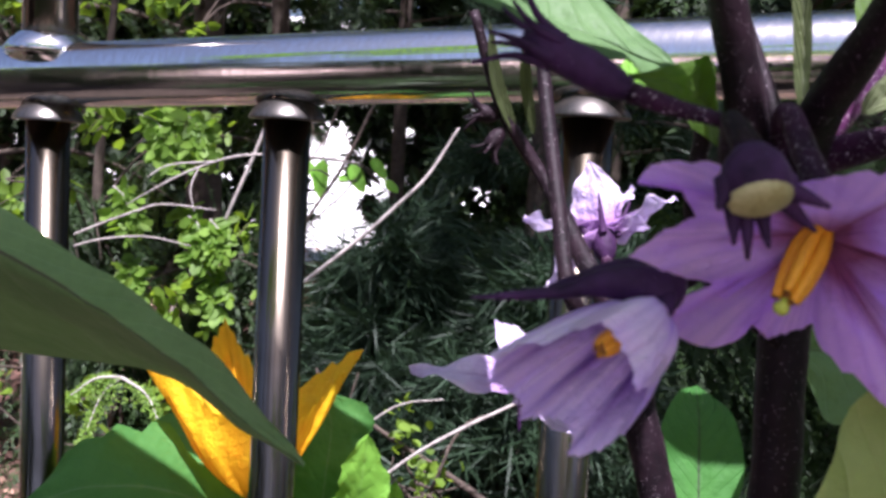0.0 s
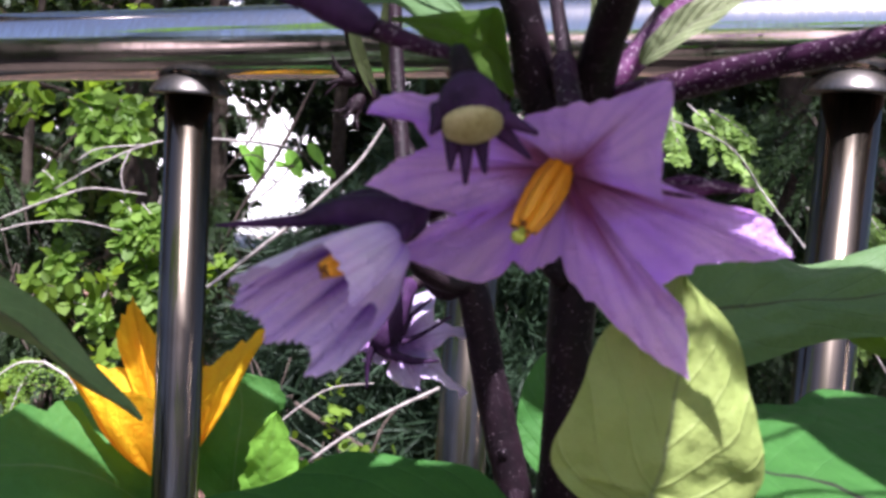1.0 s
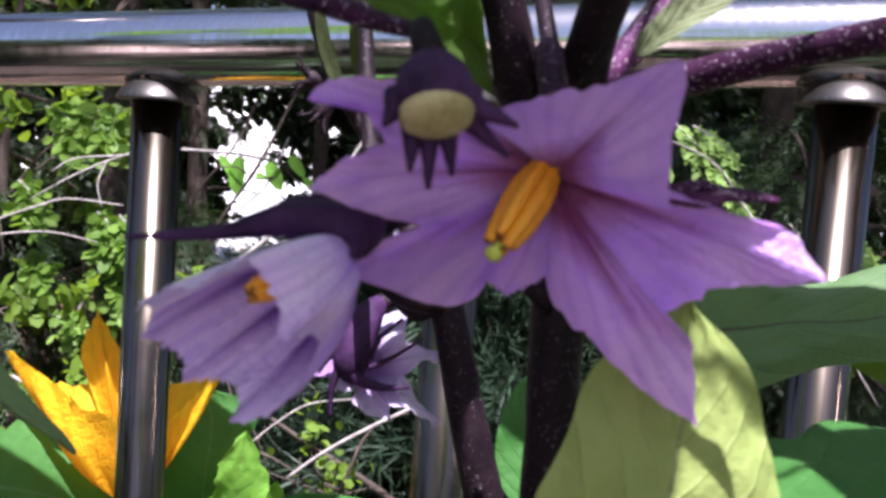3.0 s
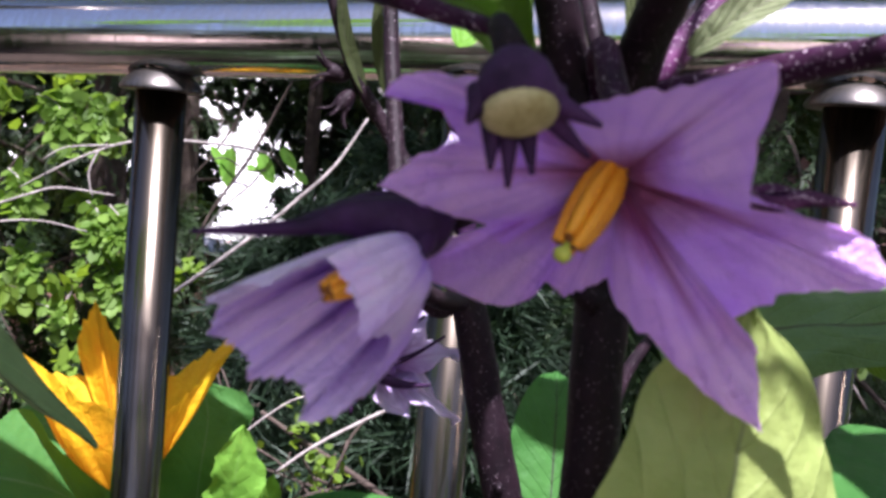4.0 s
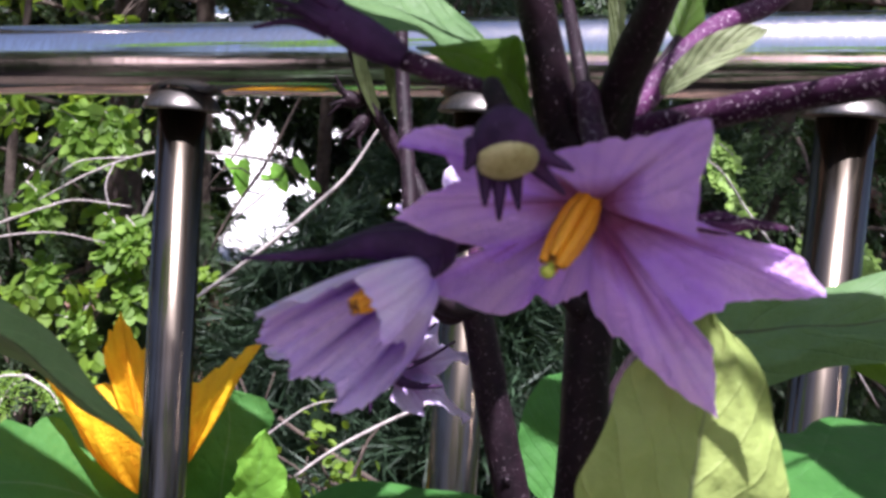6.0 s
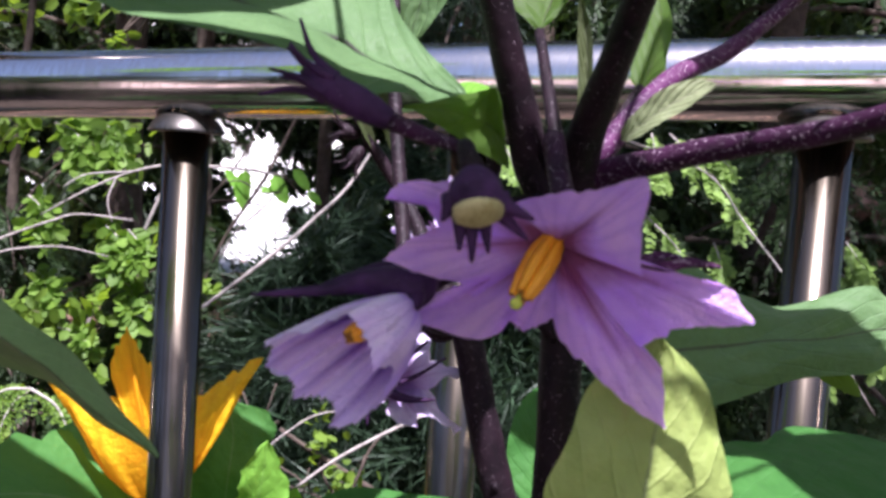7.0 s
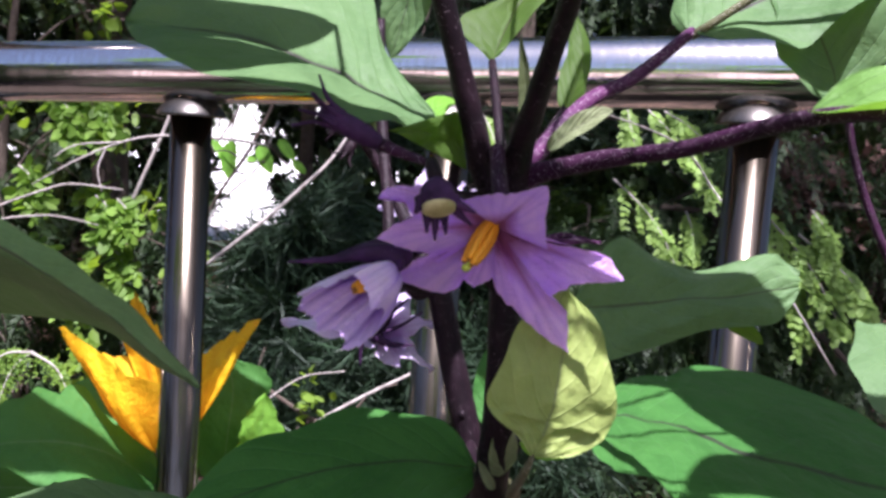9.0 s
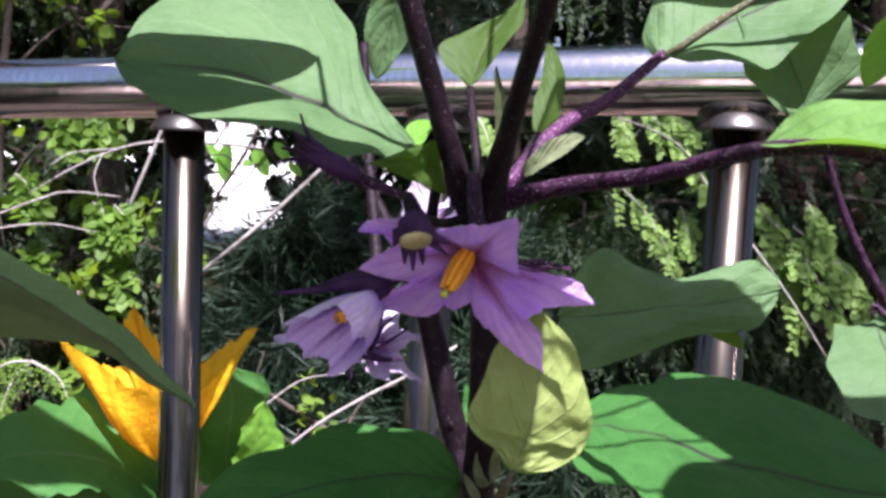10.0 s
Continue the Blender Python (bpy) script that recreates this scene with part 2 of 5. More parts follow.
# Lighter copy of the cedar green, so these sprays look sunlit.
FROND_SUNLIT = foliage_material("cedar_frond_sunlit", (0.09, 0.17, 0.03), (0.27, 0.42, 0.09), (0.28, 0.46, 0.05), 0.35)
LIME_FROND = foliage_material("lime_frond", (0.04, 0.095, 0.012), (0.19, 0.32, 0.045), (0.27, 0.46, 0.03), 0.4)
DRY_LEAF = foliage_material("withered_leaf", (0.05, 0.022, 0.016), (0.34, 0.20, 0.17), (0.20, 0.10, 0.07), 0.15)
LITTER = foliage_material("leaf_litter", (0.20, 0.10, 0.06), (0.48, 0.30, 0.22), (0.3, 0.16, 0.08), 0.1)


# ---- building blocks ----
def mesh_object(name, verts, faces, material, parent=None, label="", uvs=None, smooth=True):
    me = bpy.data.meshes.new(name)
    me.from_pydata([tuple(v) for v in verts], [], faces)
    if uvs is not None:
        layer = me.uv_layers.new(name="UVMap")
        index = np.empty(len(me.loops), dtype=np.int32)
        me.loops.foreach_get("vertex_index", index)
        layer.data.foreach_set("uv", np.asarray(uvs, dtype=np.float32)[index].ravel())
    if smooth:
        me.polygons.foreach_set("use_smooth", [True] * len(me.polygons))
    me.materials.append(material)
    ob = new(name, me)
    if parent is not None:
        ob.parent = parent
    if label:
        ob["label"] = label
    return ob


def thing(name, label, category, group="", kind=""):
    return tagged(new(name), label, category, group, kind)


def spline(points, count):
    """Points evenly along a smooth curve through the given ones."""
    p = [Vector(q) for q in points]
    p = [p[0] * 2 - p[1]] + p + [p[-1] * 2 - p[-2]]
    out = []
    spans = len(p) - 3
    for i in range(count):
        s = min(i / (count - 1) * spans, spans - 1e-6)
        k, f = int(s), s - int(s)
        a, b, c, d = p[k:k + 4]
        out.append(0.5 * ((2 * b) + (c - a) * f + (2 * a - 5 * b + 4 * c - d) * f * f + (3 * b - a - 3 * c + d) * f ** 3))
    return out


def tube(points, radii, seg=12, count=24, wobble=0.0):
    """A round tapered stem; radii are spread evenly along it. Closed at both ends."""
    line = spline(points, count)
    verts, faces = [], []
    ref = Vector((0.31, 0.87, 0.38)).normalized()
    for i, c in enumerate(line):
        t = (line[min(i + 1, count - 1)] - line[max(i - 1, 0)]).normalized()
        x = (ref - t * ref.dot(t)).normalized()
        ref = x
        y = t.cross(x)
        s = i / (count - 1) * (len(radii) - 1)
        k = min(int(s), len(radii) - 2)
        r = radii[k] + (radii[k + 1] - radii[k]) * (s - k)
        for j in range(seg):
            a = 2 * math.pi * j / seg
            rr = r * (1 + wobble * noise.noise(Vector((c.x * 90 + math.cos(a), c.y * 90 + math.sin(a), c.z * 90))))
            verts.append(c + (x * math.cos(a) + y * math.sin(a)) * rr)
    for i in range(count - 1):
        for j in range(seg):
            k = (j + 1) % seg
            faces.append((i * seg + j, i * seg + k, i * seg + seg + k, i * seg + seg + j))
    faces.append(tuple(range(seg))[::-1])
    faces.append(tuple(range((count - 1) * seg, count * seg)))
    return verts, faces


def rod(name, points, radii, material, parent, label="", seg=12, count=24, wobble=0.0):
    v, f = tube(points, radii, seg, count, wobble)
    return mesh_object(name, v, f, material, parent, label)


def lathe(profile, seg=24):
    verts, faces = [], []
    for r, z in profile:
        for j in range(seg):
            a = 2 * math.pi * j / seg
            verts.append(Vector((r * math.cos(a), r * math.sin(a), z)))
    for i in range(len(profile) - 1):
        for j in range(seg):
            k = (j + 1) % seg
            faces.append((i * seg + j, i * seg + k, i * seg + seg + k, i * seg + seg + j))
    faces.append(tuple(range(seg))[::-1])
    faces.append(tuple(range((len(profile) - 1) * seg, len(profile) * seg)))
    return verts, faces


def turned(verts, base, axis):
    """Moves a lathed shape to base, its z along axis."""
    q = Vector((0, 0, 1)).rotation_difference(Vector(axis).normalized())
    return [q @ v + Vector(base) for v in verts]


def ovate(u):
    return (u ** 0.5) * ((1 - u) ** 0.72) / 0.545


def star_lobe(u):
    return (0.46 + 0.54 * min(1.0, u / 0.40) ** 1.1) * (1 - max(0.0, (u - 0.38) / 0.62) ** 1.5) if u < 1 else 0.0


def pointed(u):
    return (u ** 0.75) * ((1 - u) ** 0.5) / 0.56


def blunt(u):
    return (u ** 0.62) * ((1 - u) ** 0.36) / 0.62


def blade(points, width, up, shape=ovate, other=None, fold=0.0, lobes=0.0, lobe_count=3.0, ripple=0.0, droop=0.0, twist=0.0, teeth=0.0, crinkle=0.0, seed=0, nu=30, nv=14):
    """A leaf or petal: a sheet along a midrib. up: the way its upper face looks; fold lifts both halves, droop lets the edges hang."""
    line = spline(points, nu)
    up = Vector(up).normalized()
    rng = random.Random(seed)
    ph = [rng.uniform(0, 6.28) for _ in range(4)]
    verts, faces, uvs = [], [], []
    for i, c in enumerate(line):
        u = i / (nu - 1)
        t = (line[min(i + 1, nu - 1)] - line[max(i - 1, 0)]).normalized()
        s = t.cross(up).normalized()
        n = s.cross(t).normalized()
        if twist:
            q = Matrix.Rotation(twist * u, 3, t)
            s, n = q @ s, q @ n
        for j in range(nv + 1):
            v = j / nv * 2 - 1
            w = width * (other(u) if other and v > 0 else shape(u))
            w *= 1 + lobes * math.sin(lobe_count * 6.283 * u + ph[0] + (0.9 if v > 0 else 0.0)) * (1 - u * 0.5)
            w *= 1 + teeth * (noise.noise(Vector((u * 14, seed, v * 0.3))))
            a = abs(v)
            lift = fold * a - droop * a * a
            rip = ripple * (math.sin(u * 9 + ph[1] + v * 1.5) * a + 0.7 * math.sin(u * 17 + ph[2] - v * 2.4) * a * a)
            rip += ripple * 0.5 * noise.noise(Vector((u * 5 + seed, v * 3, 0.5)))
            rip += crinkle * (noise.noise(Vector((u * 7 + seed, v * 4, 2.5))) + 0.5 * noise.noise(Vector((u * 17 + seed, v * 9, 4.5))))
            verts.append(c + s * (v * w * math.cos(fold * 0.8)) + n * (w * lift + rip * width))
            uvs.append((u, v * 0.5 + 0.5))
    for i in range(nu - 1):
        for j in range(nv):
            k = i * (nv + 1) + j
            faces.append((k, k + 1, k + nv + 2, k + nv + 1))
    return verts, faces, uvs


def folded_leaf(far_edge, midrib, near_edge, count=44, rows=9, swell=0.0015, crinkle=0.0008, seed=0.0):
    """A leaf folded along its midrib: two halves spanned between the midrib and the edges."""
    a, b, c = (spline([Vector(q) for q in line], count) for line in (far_edge, midrib, near_edge))
    verts, faces, uvs = [], [], []
    for i in range(count):
        u = i / (count - 1)
        for j in range(2 * rows + 1):
            k = j / rows
            p = a[i].lerp(b[i], k) if k <= 1 else b[i].lerp(c[i], k - 1)
            across = (c[i] - a[i]).cross(b[min(i + 1, count - 1)] - b[max(i - 1, 0)])
            n = across.normalized() if across.length > 1e-9 else Vector((0, -0.5, 0.86))
            n = -n if n.z < 0 else n
            ends = math.sin(math.pi * min(1.0, max(0.0, u)))
            rip = math.sin(math.pi * (k % 1)) * swell * ends
            rip += crinkle * (noise.noise(Vector((u * 6 + seed, k * 3, 1.7))) + 0.5 * noise.noise(Vector((u * 15, k * 7, seed + 4.0))))
            rip += 0.6 * crinkle * abs(k - 1) * math.sin(u * 21 + seed + k)
            verts.append(p + n * rip)
            uvs.append((u, k * 0.5))
    w = 2 * rows + 1
    for i in range(count - 1):
        for j in range(2 * rows):
            faces.append((i * w + j, i * w + j + 1, (i + 1) * w + j + 1, (i + 1) * w + j))
    return verts, faces, uvs


def spread_leaf(parent, far_edge, midrib, near_edge, material, label, **more):
    v, f, uv = folded_leaf(far_edge, midrib, near_edge, **more)
    return mesh_object("leaf", v, f, material, parent, label, uv)


def leaf(parent, points, width, up, material, label="", name="leaf", **more):
    v, f, uv = blade(points, width, up, **more)
    return mesh_object(name, v, f, material, parent, label, uv)


# ---- ground and railing ----
def slab(name, x0, x1, y0, y1, z, material, label, category):
    n = 24
    verts = [(x0 + (x1 - x0) * i / n, y0 + (y1 - y0) * j / n, z) for j in range(n + 1) for i in range(n + 1)]
    faces = [(j * (n + 1) + i, j * (n + 1) + i + 1, (j + 1) * (n + 1) + i + 1, (j + 1) * (n + 1) + i) for j in range(n) for i in range(n)]
    return tagged(mesh_object(name, verts, faces, material), label, category, kind="structure")


slab("ground", -300, 300, -300, 300, 0.0, SOIL, "bare reddish brown soil with dry leaf litter", "ground")
slab("pavement", -24, 24, -24, -1.3, 0.02, PAVING, "pinkish sunlit paving beside the planting bed", "pavement")
slab("planting_bed", -7, 7, -1.3, 2.6, 0.012, BED_SHADED, "soil of the planting bed, its shade put into the colour", "soil")
slab("road", -120, 120, 8.8, 290, 0.03, CONCRETE, "pale sunlit concrete road beyond the trees", "road")

# Added pale block, sunlit to keep the opening between the trees white.
far = thing("white_backdrop", "made-up pale block that whitens the gap beyond the road", "building")
for nm, (x0, x1, y0, y1, z0, z1), m in (("backdrop_face", (-26, 8, 52, 60, 0.0, 7.5), CONCRETE), ("backdrop_cap", (-26.4, 8.4, 51.6, 60.4, 7.5, 7.9), CONCRETE)):
    vv = [(x, y, z) for z in (z0, z1) for y in (y0, y1) for x in (x0, x1)]
    mesh_object(nm, vv, [(0, 1, 5, 4), (1, 3, 7, 5), (3, 2, 6, 7), (2, 0, 4, 6), (4, 5, 7, 6), (0, 2, 3, 1)], m, far, "", None, False)

RAIL_D = Vector((0.930, -0.363, 0.0432)).normalized()
BALUSTERS = [Vector((-0.1154 + 0.2013 * k, 0.6970 - 0.0786 * k, 0)) for k in range(-9, 9)]


def rail_z(x):
    return 1.1109 + 0.0464 * x


def railing():
    fence = thing("railing", "polished stainless steel tube railing with round balusters", "railing")
    a, b = BALUSTERS[0], BALUSTERS[-1]
    rod("top_rail", [(p.x, p.y, rail_z(p.x)) for p in (a - RAIL_D * 0.3, (a + b) / 2, b + RAIL_D * 0.3)], [0.0252, 0.0252], STEEL, fence, "wide polished steel tube", 48, 40)
    for k, p in enumerate(BALUSTERS):
        top = rail_z(p.x)
        post = k % 5 == 3
        r = 0.0168
        v, f = lathe([(r, 0.0), (r, top * 0.5), (r, top - 0.012)], 32)
        bal = mesh_object("baluster", [q + p for q in v], f, STEEL_SCUFFED_DIM, fence)
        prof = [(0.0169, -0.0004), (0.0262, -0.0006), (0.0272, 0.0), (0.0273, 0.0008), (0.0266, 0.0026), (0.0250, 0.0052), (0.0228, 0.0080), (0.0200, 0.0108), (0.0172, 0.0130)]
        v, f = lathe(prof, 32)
        mesh_object("collar", [q + p + Vector((0, 0, top - 0.0348)) for q in v], f, STEEL_DULL_DIM, bal, "domed steel collar")
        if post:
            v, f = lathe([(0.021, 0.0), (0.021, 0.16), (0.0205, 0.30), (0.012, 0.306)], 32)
            up = mesh_object("post", [q + p + Vector((0, 0, top + 0.012)) for q in v], f, STEEL_SCUFFED_DIM, fence, "steel post rising above the rail")
            v, f = lathe([(0.034, 0.0), (0.0345, 0.003), (0.031, 0.009), (0.024, 0.015), (0.0212, 0.017)], 32)
            mesh_object("collar", [q + p + Vector((0, 0, top + 0.0165)) for q in v], f, STEEL, up, "domed steel collar")
    return fence


railing()


# ---- the eggplant ----
plant = thing("eggplant_plant", "flowering eggplant with dark purple stems and broad leaves in the bed", "plant")
rod("stem", [(0.1100, 0.3400, 0.0000), (0.1050, 0.3300, 0.5000), (0.0920, 0.2950, 0.8600), (0.0800, 0.2620, 0.9150), (0.0765, 0.2400, 0.9300), (0.0735, 0.2160, 0.9500), (0.0718, 0.2020, 0.9660), (0.0710, 0.1960, 0.9840), (0.0706, 0.1960, 1.0000), (0.0704, 0.1970, 1.0160), (0.0700, 0.1980, 1.0530)],
           [0.011, 0.009, 0.0080, 0.0074, 0.0070, 0.0062, 0.0056, 0.0052, 0.0050, 0.0050, 0.0054], PURPLE, plant, "thick blackish purple main stem", 16, 90, 0.12)
rod("stem", [(0.0905, 0.2960, 0.8680), (0.0815, 0.3010, 0.9150), (0.0718, 0.3035, 0.9500), (0.0650, 0.3055, 0.9750), (0.0583, 0.3074, 1.0000), (0.0500, 0.3220, 1.0140), (0.036, 0.348, 1.042), (0.018, 0.350, 1.069), (0.006, 0.350, 1.102)],
           [0.0066, 0.0062, 0.0058, 0.0056, 0.0052, 0.0036, 0.0026, 0.0022, 0.0018], PURPLE, plant, "", 14, 60, 0.1)
rod("branch", [(0.0575, 0.307, 1.000), (0.0460, 0.286, 1.004), (0.0368, 0.277, 1.014), (0.0335, 0.294, 1.040), (0.0290, 0.319, 1.080), (0.0270, 0.330, 1.115)], [0.0030, 0.0026, 0.0025, 0.0025, 0.0024, 0.002], PURPLE, plant, "", 10, 30)
rod("branch", [(0.068, 0.199, 1.046), (0.0606, 0.196, 1.055), (0.0556, 0.1916, 1.069), (0.0484, 0.1854, 1.089), (0.0395, 0.1776, 1.114), (0.0265, 0.167, 1.15), (0.02, 0.160, 1.19)], [0.0054, 0.0044, 0.0038, 0.0036, 0.0034, 0.0030, 0.002], PURPLE, plant, "", 14, 44, 0.1)
rod("branch", [(0.070, 0.197, 1.048), (0.0696, 0.1896, 1.060), (0.0692, 0.1636, 1.075), (0.0687, 0.1375, 1.090), (0.0680, 0.094, 1.115), (0.068, 0.074, 1.15), (0.07, 0.070, 1.20)], [0.0054, 0.0044, 0.0033, 0.0028, 0.0024, 0.0022, 0.002], PURPLE, plant, "", 14, 44, 0.1)


def calyx_cup(base, axis, length, radius, parent, name="flower", label="", material=None):
    prof = [(radius * 0.30, 0.0), (radius * 0.55, length * 0.10), (radius * 0.86, length * 0.32), (radius, length * 0.62), (radius * 0.97, length * 0.9), (radius * 0.8, length), (radius * 0.5, length * 0.96)]
    v, f = lathe(prof, 20)
    return mesh_object(name, turned(v, base, axis), f, material or CALYX, parent, label)


def around(axis, angle):
    """The way across axis at that angle, degrees from straight up, clockwise as seen against the axis."""
    a = Vector(axis).normalized()
    up = (Vector((0, 0, 1)) - a * a.z).normalized()
    side = up.cross(a)
    return up * math.cos(radians(angle)) + side * math.sin(radians(angle))


def sepal(base, axis, angle, radius, length, spread, parent, width=0.0022, bend=0.0, material=None):
    """A narrow pointed sepal that leaves the rim of a calyx."""
    a = Vector(axis).normalized()
    o = around(a, angle)
    p0 = Vector(base) + o * radius
    d = (a * math.cos(radians(spread)) + o * math.sin(radians(spread)))
    p1 = p0 + d * length * 0.5
    p2 = p0 + d * length + o * bend * length
    rod("sepal", [p0 - a * 0.002, p0, p1, p2], [width * 0.9, width, width * 0.6, 0.0003], material or CALYX, parent, "", 8, 12, 0.15)


def petal(parent, centre, tip, face, width, material, bow=0.004, seed=0, fold=-0.15, curl=0.0, **more):
    """A petal from the flower's centre to its tip; face: the way its inner side looks; bow bends its middle to that side."""
    c, t, n = Vector(centre), Vector(tip), Vector(face).normalized()
    pts = [c, c.lerp(t, 0.35) + n * bow, c.lerp(t, 0.72) + n * bow * 0.8, t - n * curl]
    v, f, uv = blade(pts, width, n, star_lobe, fold=fold, ripple=0.15, teeth=0.09, crinkle=0.09, seed=seed, nu=36, nv=20, **more)
    return mesh_object("petal", v, f, material, parent, "", uv)


def anthers(parent, base, tip, radius, stigma=True):
    """Five or six orange anthers in a cone, with dark slits between, and the green stigma at its end."""
    b, t = Vector(base), Vector(tip)
    a = (t - b).normalized()
    length = (t - b).length
    v, f = lathe([(radius * 0.5, 0), (radius * 0.78, length * 0.3), (radius * 0.74, length * 0.6), (radius * 0.4, length * 0.97)], 14)
    mesh_object("stamen_core", turned(v, b, a), f, GROOVE, parent, "brown slits between the anthers")
    for k in range(6):
        o = around(a, k * 60 + 20)
        p = [b + o * radius * 0.5, b + o * radius * 0.82 + a * length * 0.3, b + o * radius * 0.80 + a * length * 0.65, b + o * radius * 0.60 + a * length * (0.93 + 0.07 * (k % 2))]
        rod("anther", p, [radius * 0.34, radius * 0.44, radius * 0.44, radius * 0.30], ORANGE, parent, "bright orange anther", 10, 14, 0.05)
        rod("anther_pore", [p[3] - a * 0.0004, p[3] + a * 0.0003], [radius * 0.27, radius * 0.18], GROOVE, parent, "brown pore at the anther's end", 8, 4)
    if stigma:
        rod("style", [t - a * 0.002, t + a * 0.001], [0.0006, 0.0006], STIGMA, parent, "", 8, 4)
        v, f = lathe([(0.0005, 0), (0.0011, 0.0003), (0.0013, 0.0009), (0.0010, 0.0016), (0.0004, 0.0019)], 12)
        mesh_object("stigma", turned(v, t + a * 0.0003, a), f, STIGMA, parent, "yellow-green stigma")


def lobe(parent, centre, left, tip, right, bow, material, crease=0.0, ripple=0.0006, seed=0, nu=26, half=16, cup=None, fan=0.25, name="petal"):
    """One lobe of a fused corolla: a sheet spread from the centre to its margin, which runs along left to the tip and back along right.
    bow: how far and which way its middle bends; crease sinks the midrib; cup: an axis round which it widens early, as a bell does."""
    c, t, bow = Vector(centre), Vector(tip), Vector(bow)
    rng = random.Random(seed)
    rim = spline([Vector(q) for q in left] + [t], half + 1) + spline([t] + [Vector(q) for q in right], half + 1)[1:]
    n = 2 * half + 1
    verts, faces, uvs = [], [], []
    for i in range(nu):
        u = i / (nu - 1)
        for j, m in enumerate(rim):
            v = j / (n - 1)
            a = abs(v - 0.5) * 2
            d = m - c
            free = 1 - a ** 3
            p = c + d * u + bow * free * math.sin(math.pi * min(1.0, u ** 0.8))
            if cup is not None:
                along = cup * d.dot(cup)
                p = c + along * (0.08 * u ** 0.5 + 0.92 * u ** 1.25) + (d - along) * (u ** 0.52 + 0.05 * math.sin(math.pi * u)) + bow * free * math.sin(math.pi * u)
            side = bow.normalized() if bow.length > 1e-6 else Vector((0, -1, 0))
            pleat = math.sin(a * 9 + seed) * fan + math.sin(a * 23 + 2.0 * seed) * fan * 0.4
            wave = pleat * free * math.sin(math.pi * u) + 1.3 * free * u * u * noise.noise(Vector((v * 7 + seed, u * 3, 0.7))) + 0.8 * u ** 4 * noise.noise(Vector((v * 26 + seed, 1.0, 3.1)))
            p = p + side * (ripple * wave - crease * (1 - a) ** 3 * math.sin(math.pi * u ** 0.9))
            p = p + d.normalized() * (u ** 5) * ripple * 1.7 * noise.noise(Vector((v * 30 + 3 * seed, 5.0, 0.2)))
            verts.append(p)
            uvs.append((u, v))
    for i in range(nu - 1):
        for j in range(n - 1):
            k = i * n + j
            faces.append((k, k + 1, k + n + 1, k + n))
    return mesh_object(name, verts, faces, material, parent, "", uvs)


# the open star flower: a fused corolla of seven lobes
C1, A1 = Vector((0.0592, 0.1535, 1.0410)), Vector((-0.42, -0.50, -0.75)).normalized()
star = calyx_cup(C1 - A1 * 0.007, A1, 0.007, 0.0045, plant, "flower", "open star-shaped lilac eggplant flower")
UP_RIGHT, RIGHT_LOW, LOW_LEFT = (0.0699, 0.1322, 1.0381), (0.0734, 0.1426, 1.0245), (0.0600, 0.1553, 1.0268)
FLAP_LEFT, LEFT_LOW, LEFT_UP, BUD_SIDE = (0.0520, 0.1610, 1.0255), (0.0438, 0.1505, 1.0305), (0.0359, 0.1405, 1.0437), (0.0490, 0.1440, 1.0485)
for k, (le, tip, ri, bow, crease) in enumerate([
        ([BUD_SIDE, (0.0545, 0.1370, 1.0508), (0.0600, 0.1295, 1.0520)], (0.0662, 0.1216, 1.0546), [(0.0676, 0.1228, 1.0525), (0.0678, 0.1275, 1.0455), UP_RIGHT], (-0.0006, -0.0020, -0.0006), 0.0016),
        ([(0.0686, 0.1352, 1.0412), (0.0784, 0.1372, 1.0384), (0.0872, 0.1376, 1.0364)], (0.0912, 0.1350, 1.0307), [(0.0870, 0.1385, 1.0296), (0.0806, 0.1410, 1.0286), RIGHT_LOW], (-0.0004, -0.0036, 0.0004), 0.0018),
        ([RIGHT_LOW, (0.0790, 0.1480, 1.0205), (0.0806, 0.1500, 1.0172)], (0.0806, 0.1462, 1.0090), [(0.0743, 0.1472, 1.0122), (0.0667, 0.1490, 1.0184), (0.0612, 0.1535, 1.0232), LOW_LEFT], (-0.0006, -0.0028, -0.0004), 0.0016),
        ([LOW_LEFT], (0.0561, 0.1640, 1.0226), [FLAP_LEFT], (0.0003, 0.0008, -0.0004), 0.0003),
        ([FLAP_LEFT, (0.0515, 0.1650, 1.0222), (0.0468, 0.1660, 1.0200), (0.0405, 0.1570, 1.0226)], (0.0322, 0.1440, 1.0272), [(0.0345, 0.1450, 1.0305), (0.0410, 0.1490, 1.0322)], (0.0, 0.0014, -0.0006), 0.0006),
        ([LEFT_LOW, (0.0404, 0.1475, 1.0336), (0.0345, 0.1440, 1.0347)], (0.0268, 0.1398, 1.0377), [(0.0312, 0.1392, 1.0413), LEFT_UP], (-0.0004, -0.0014, 0.0008), -0.0010),
        ([LEFT_UP, (0.0322, 0.1385, 1.0482)], (0.0266, 0.1365, 1.0482), [(0.0290, 0.1385, 1.0507), (0.0330, 0.1400, 1.0516), (0.0405, 0.1440, 1.0512), BUD_SIDE], (0.0, -0.0012, 0.0014), 0.0003)]):
    lobe(star, C1, le, tip, ri, bow, LILAC, crease, 0.0008, k + 3)
anthers(star, (0.0584, 0.1515, 1.0425), (0.0516, 0.1455, 1.0315), 0.0025)
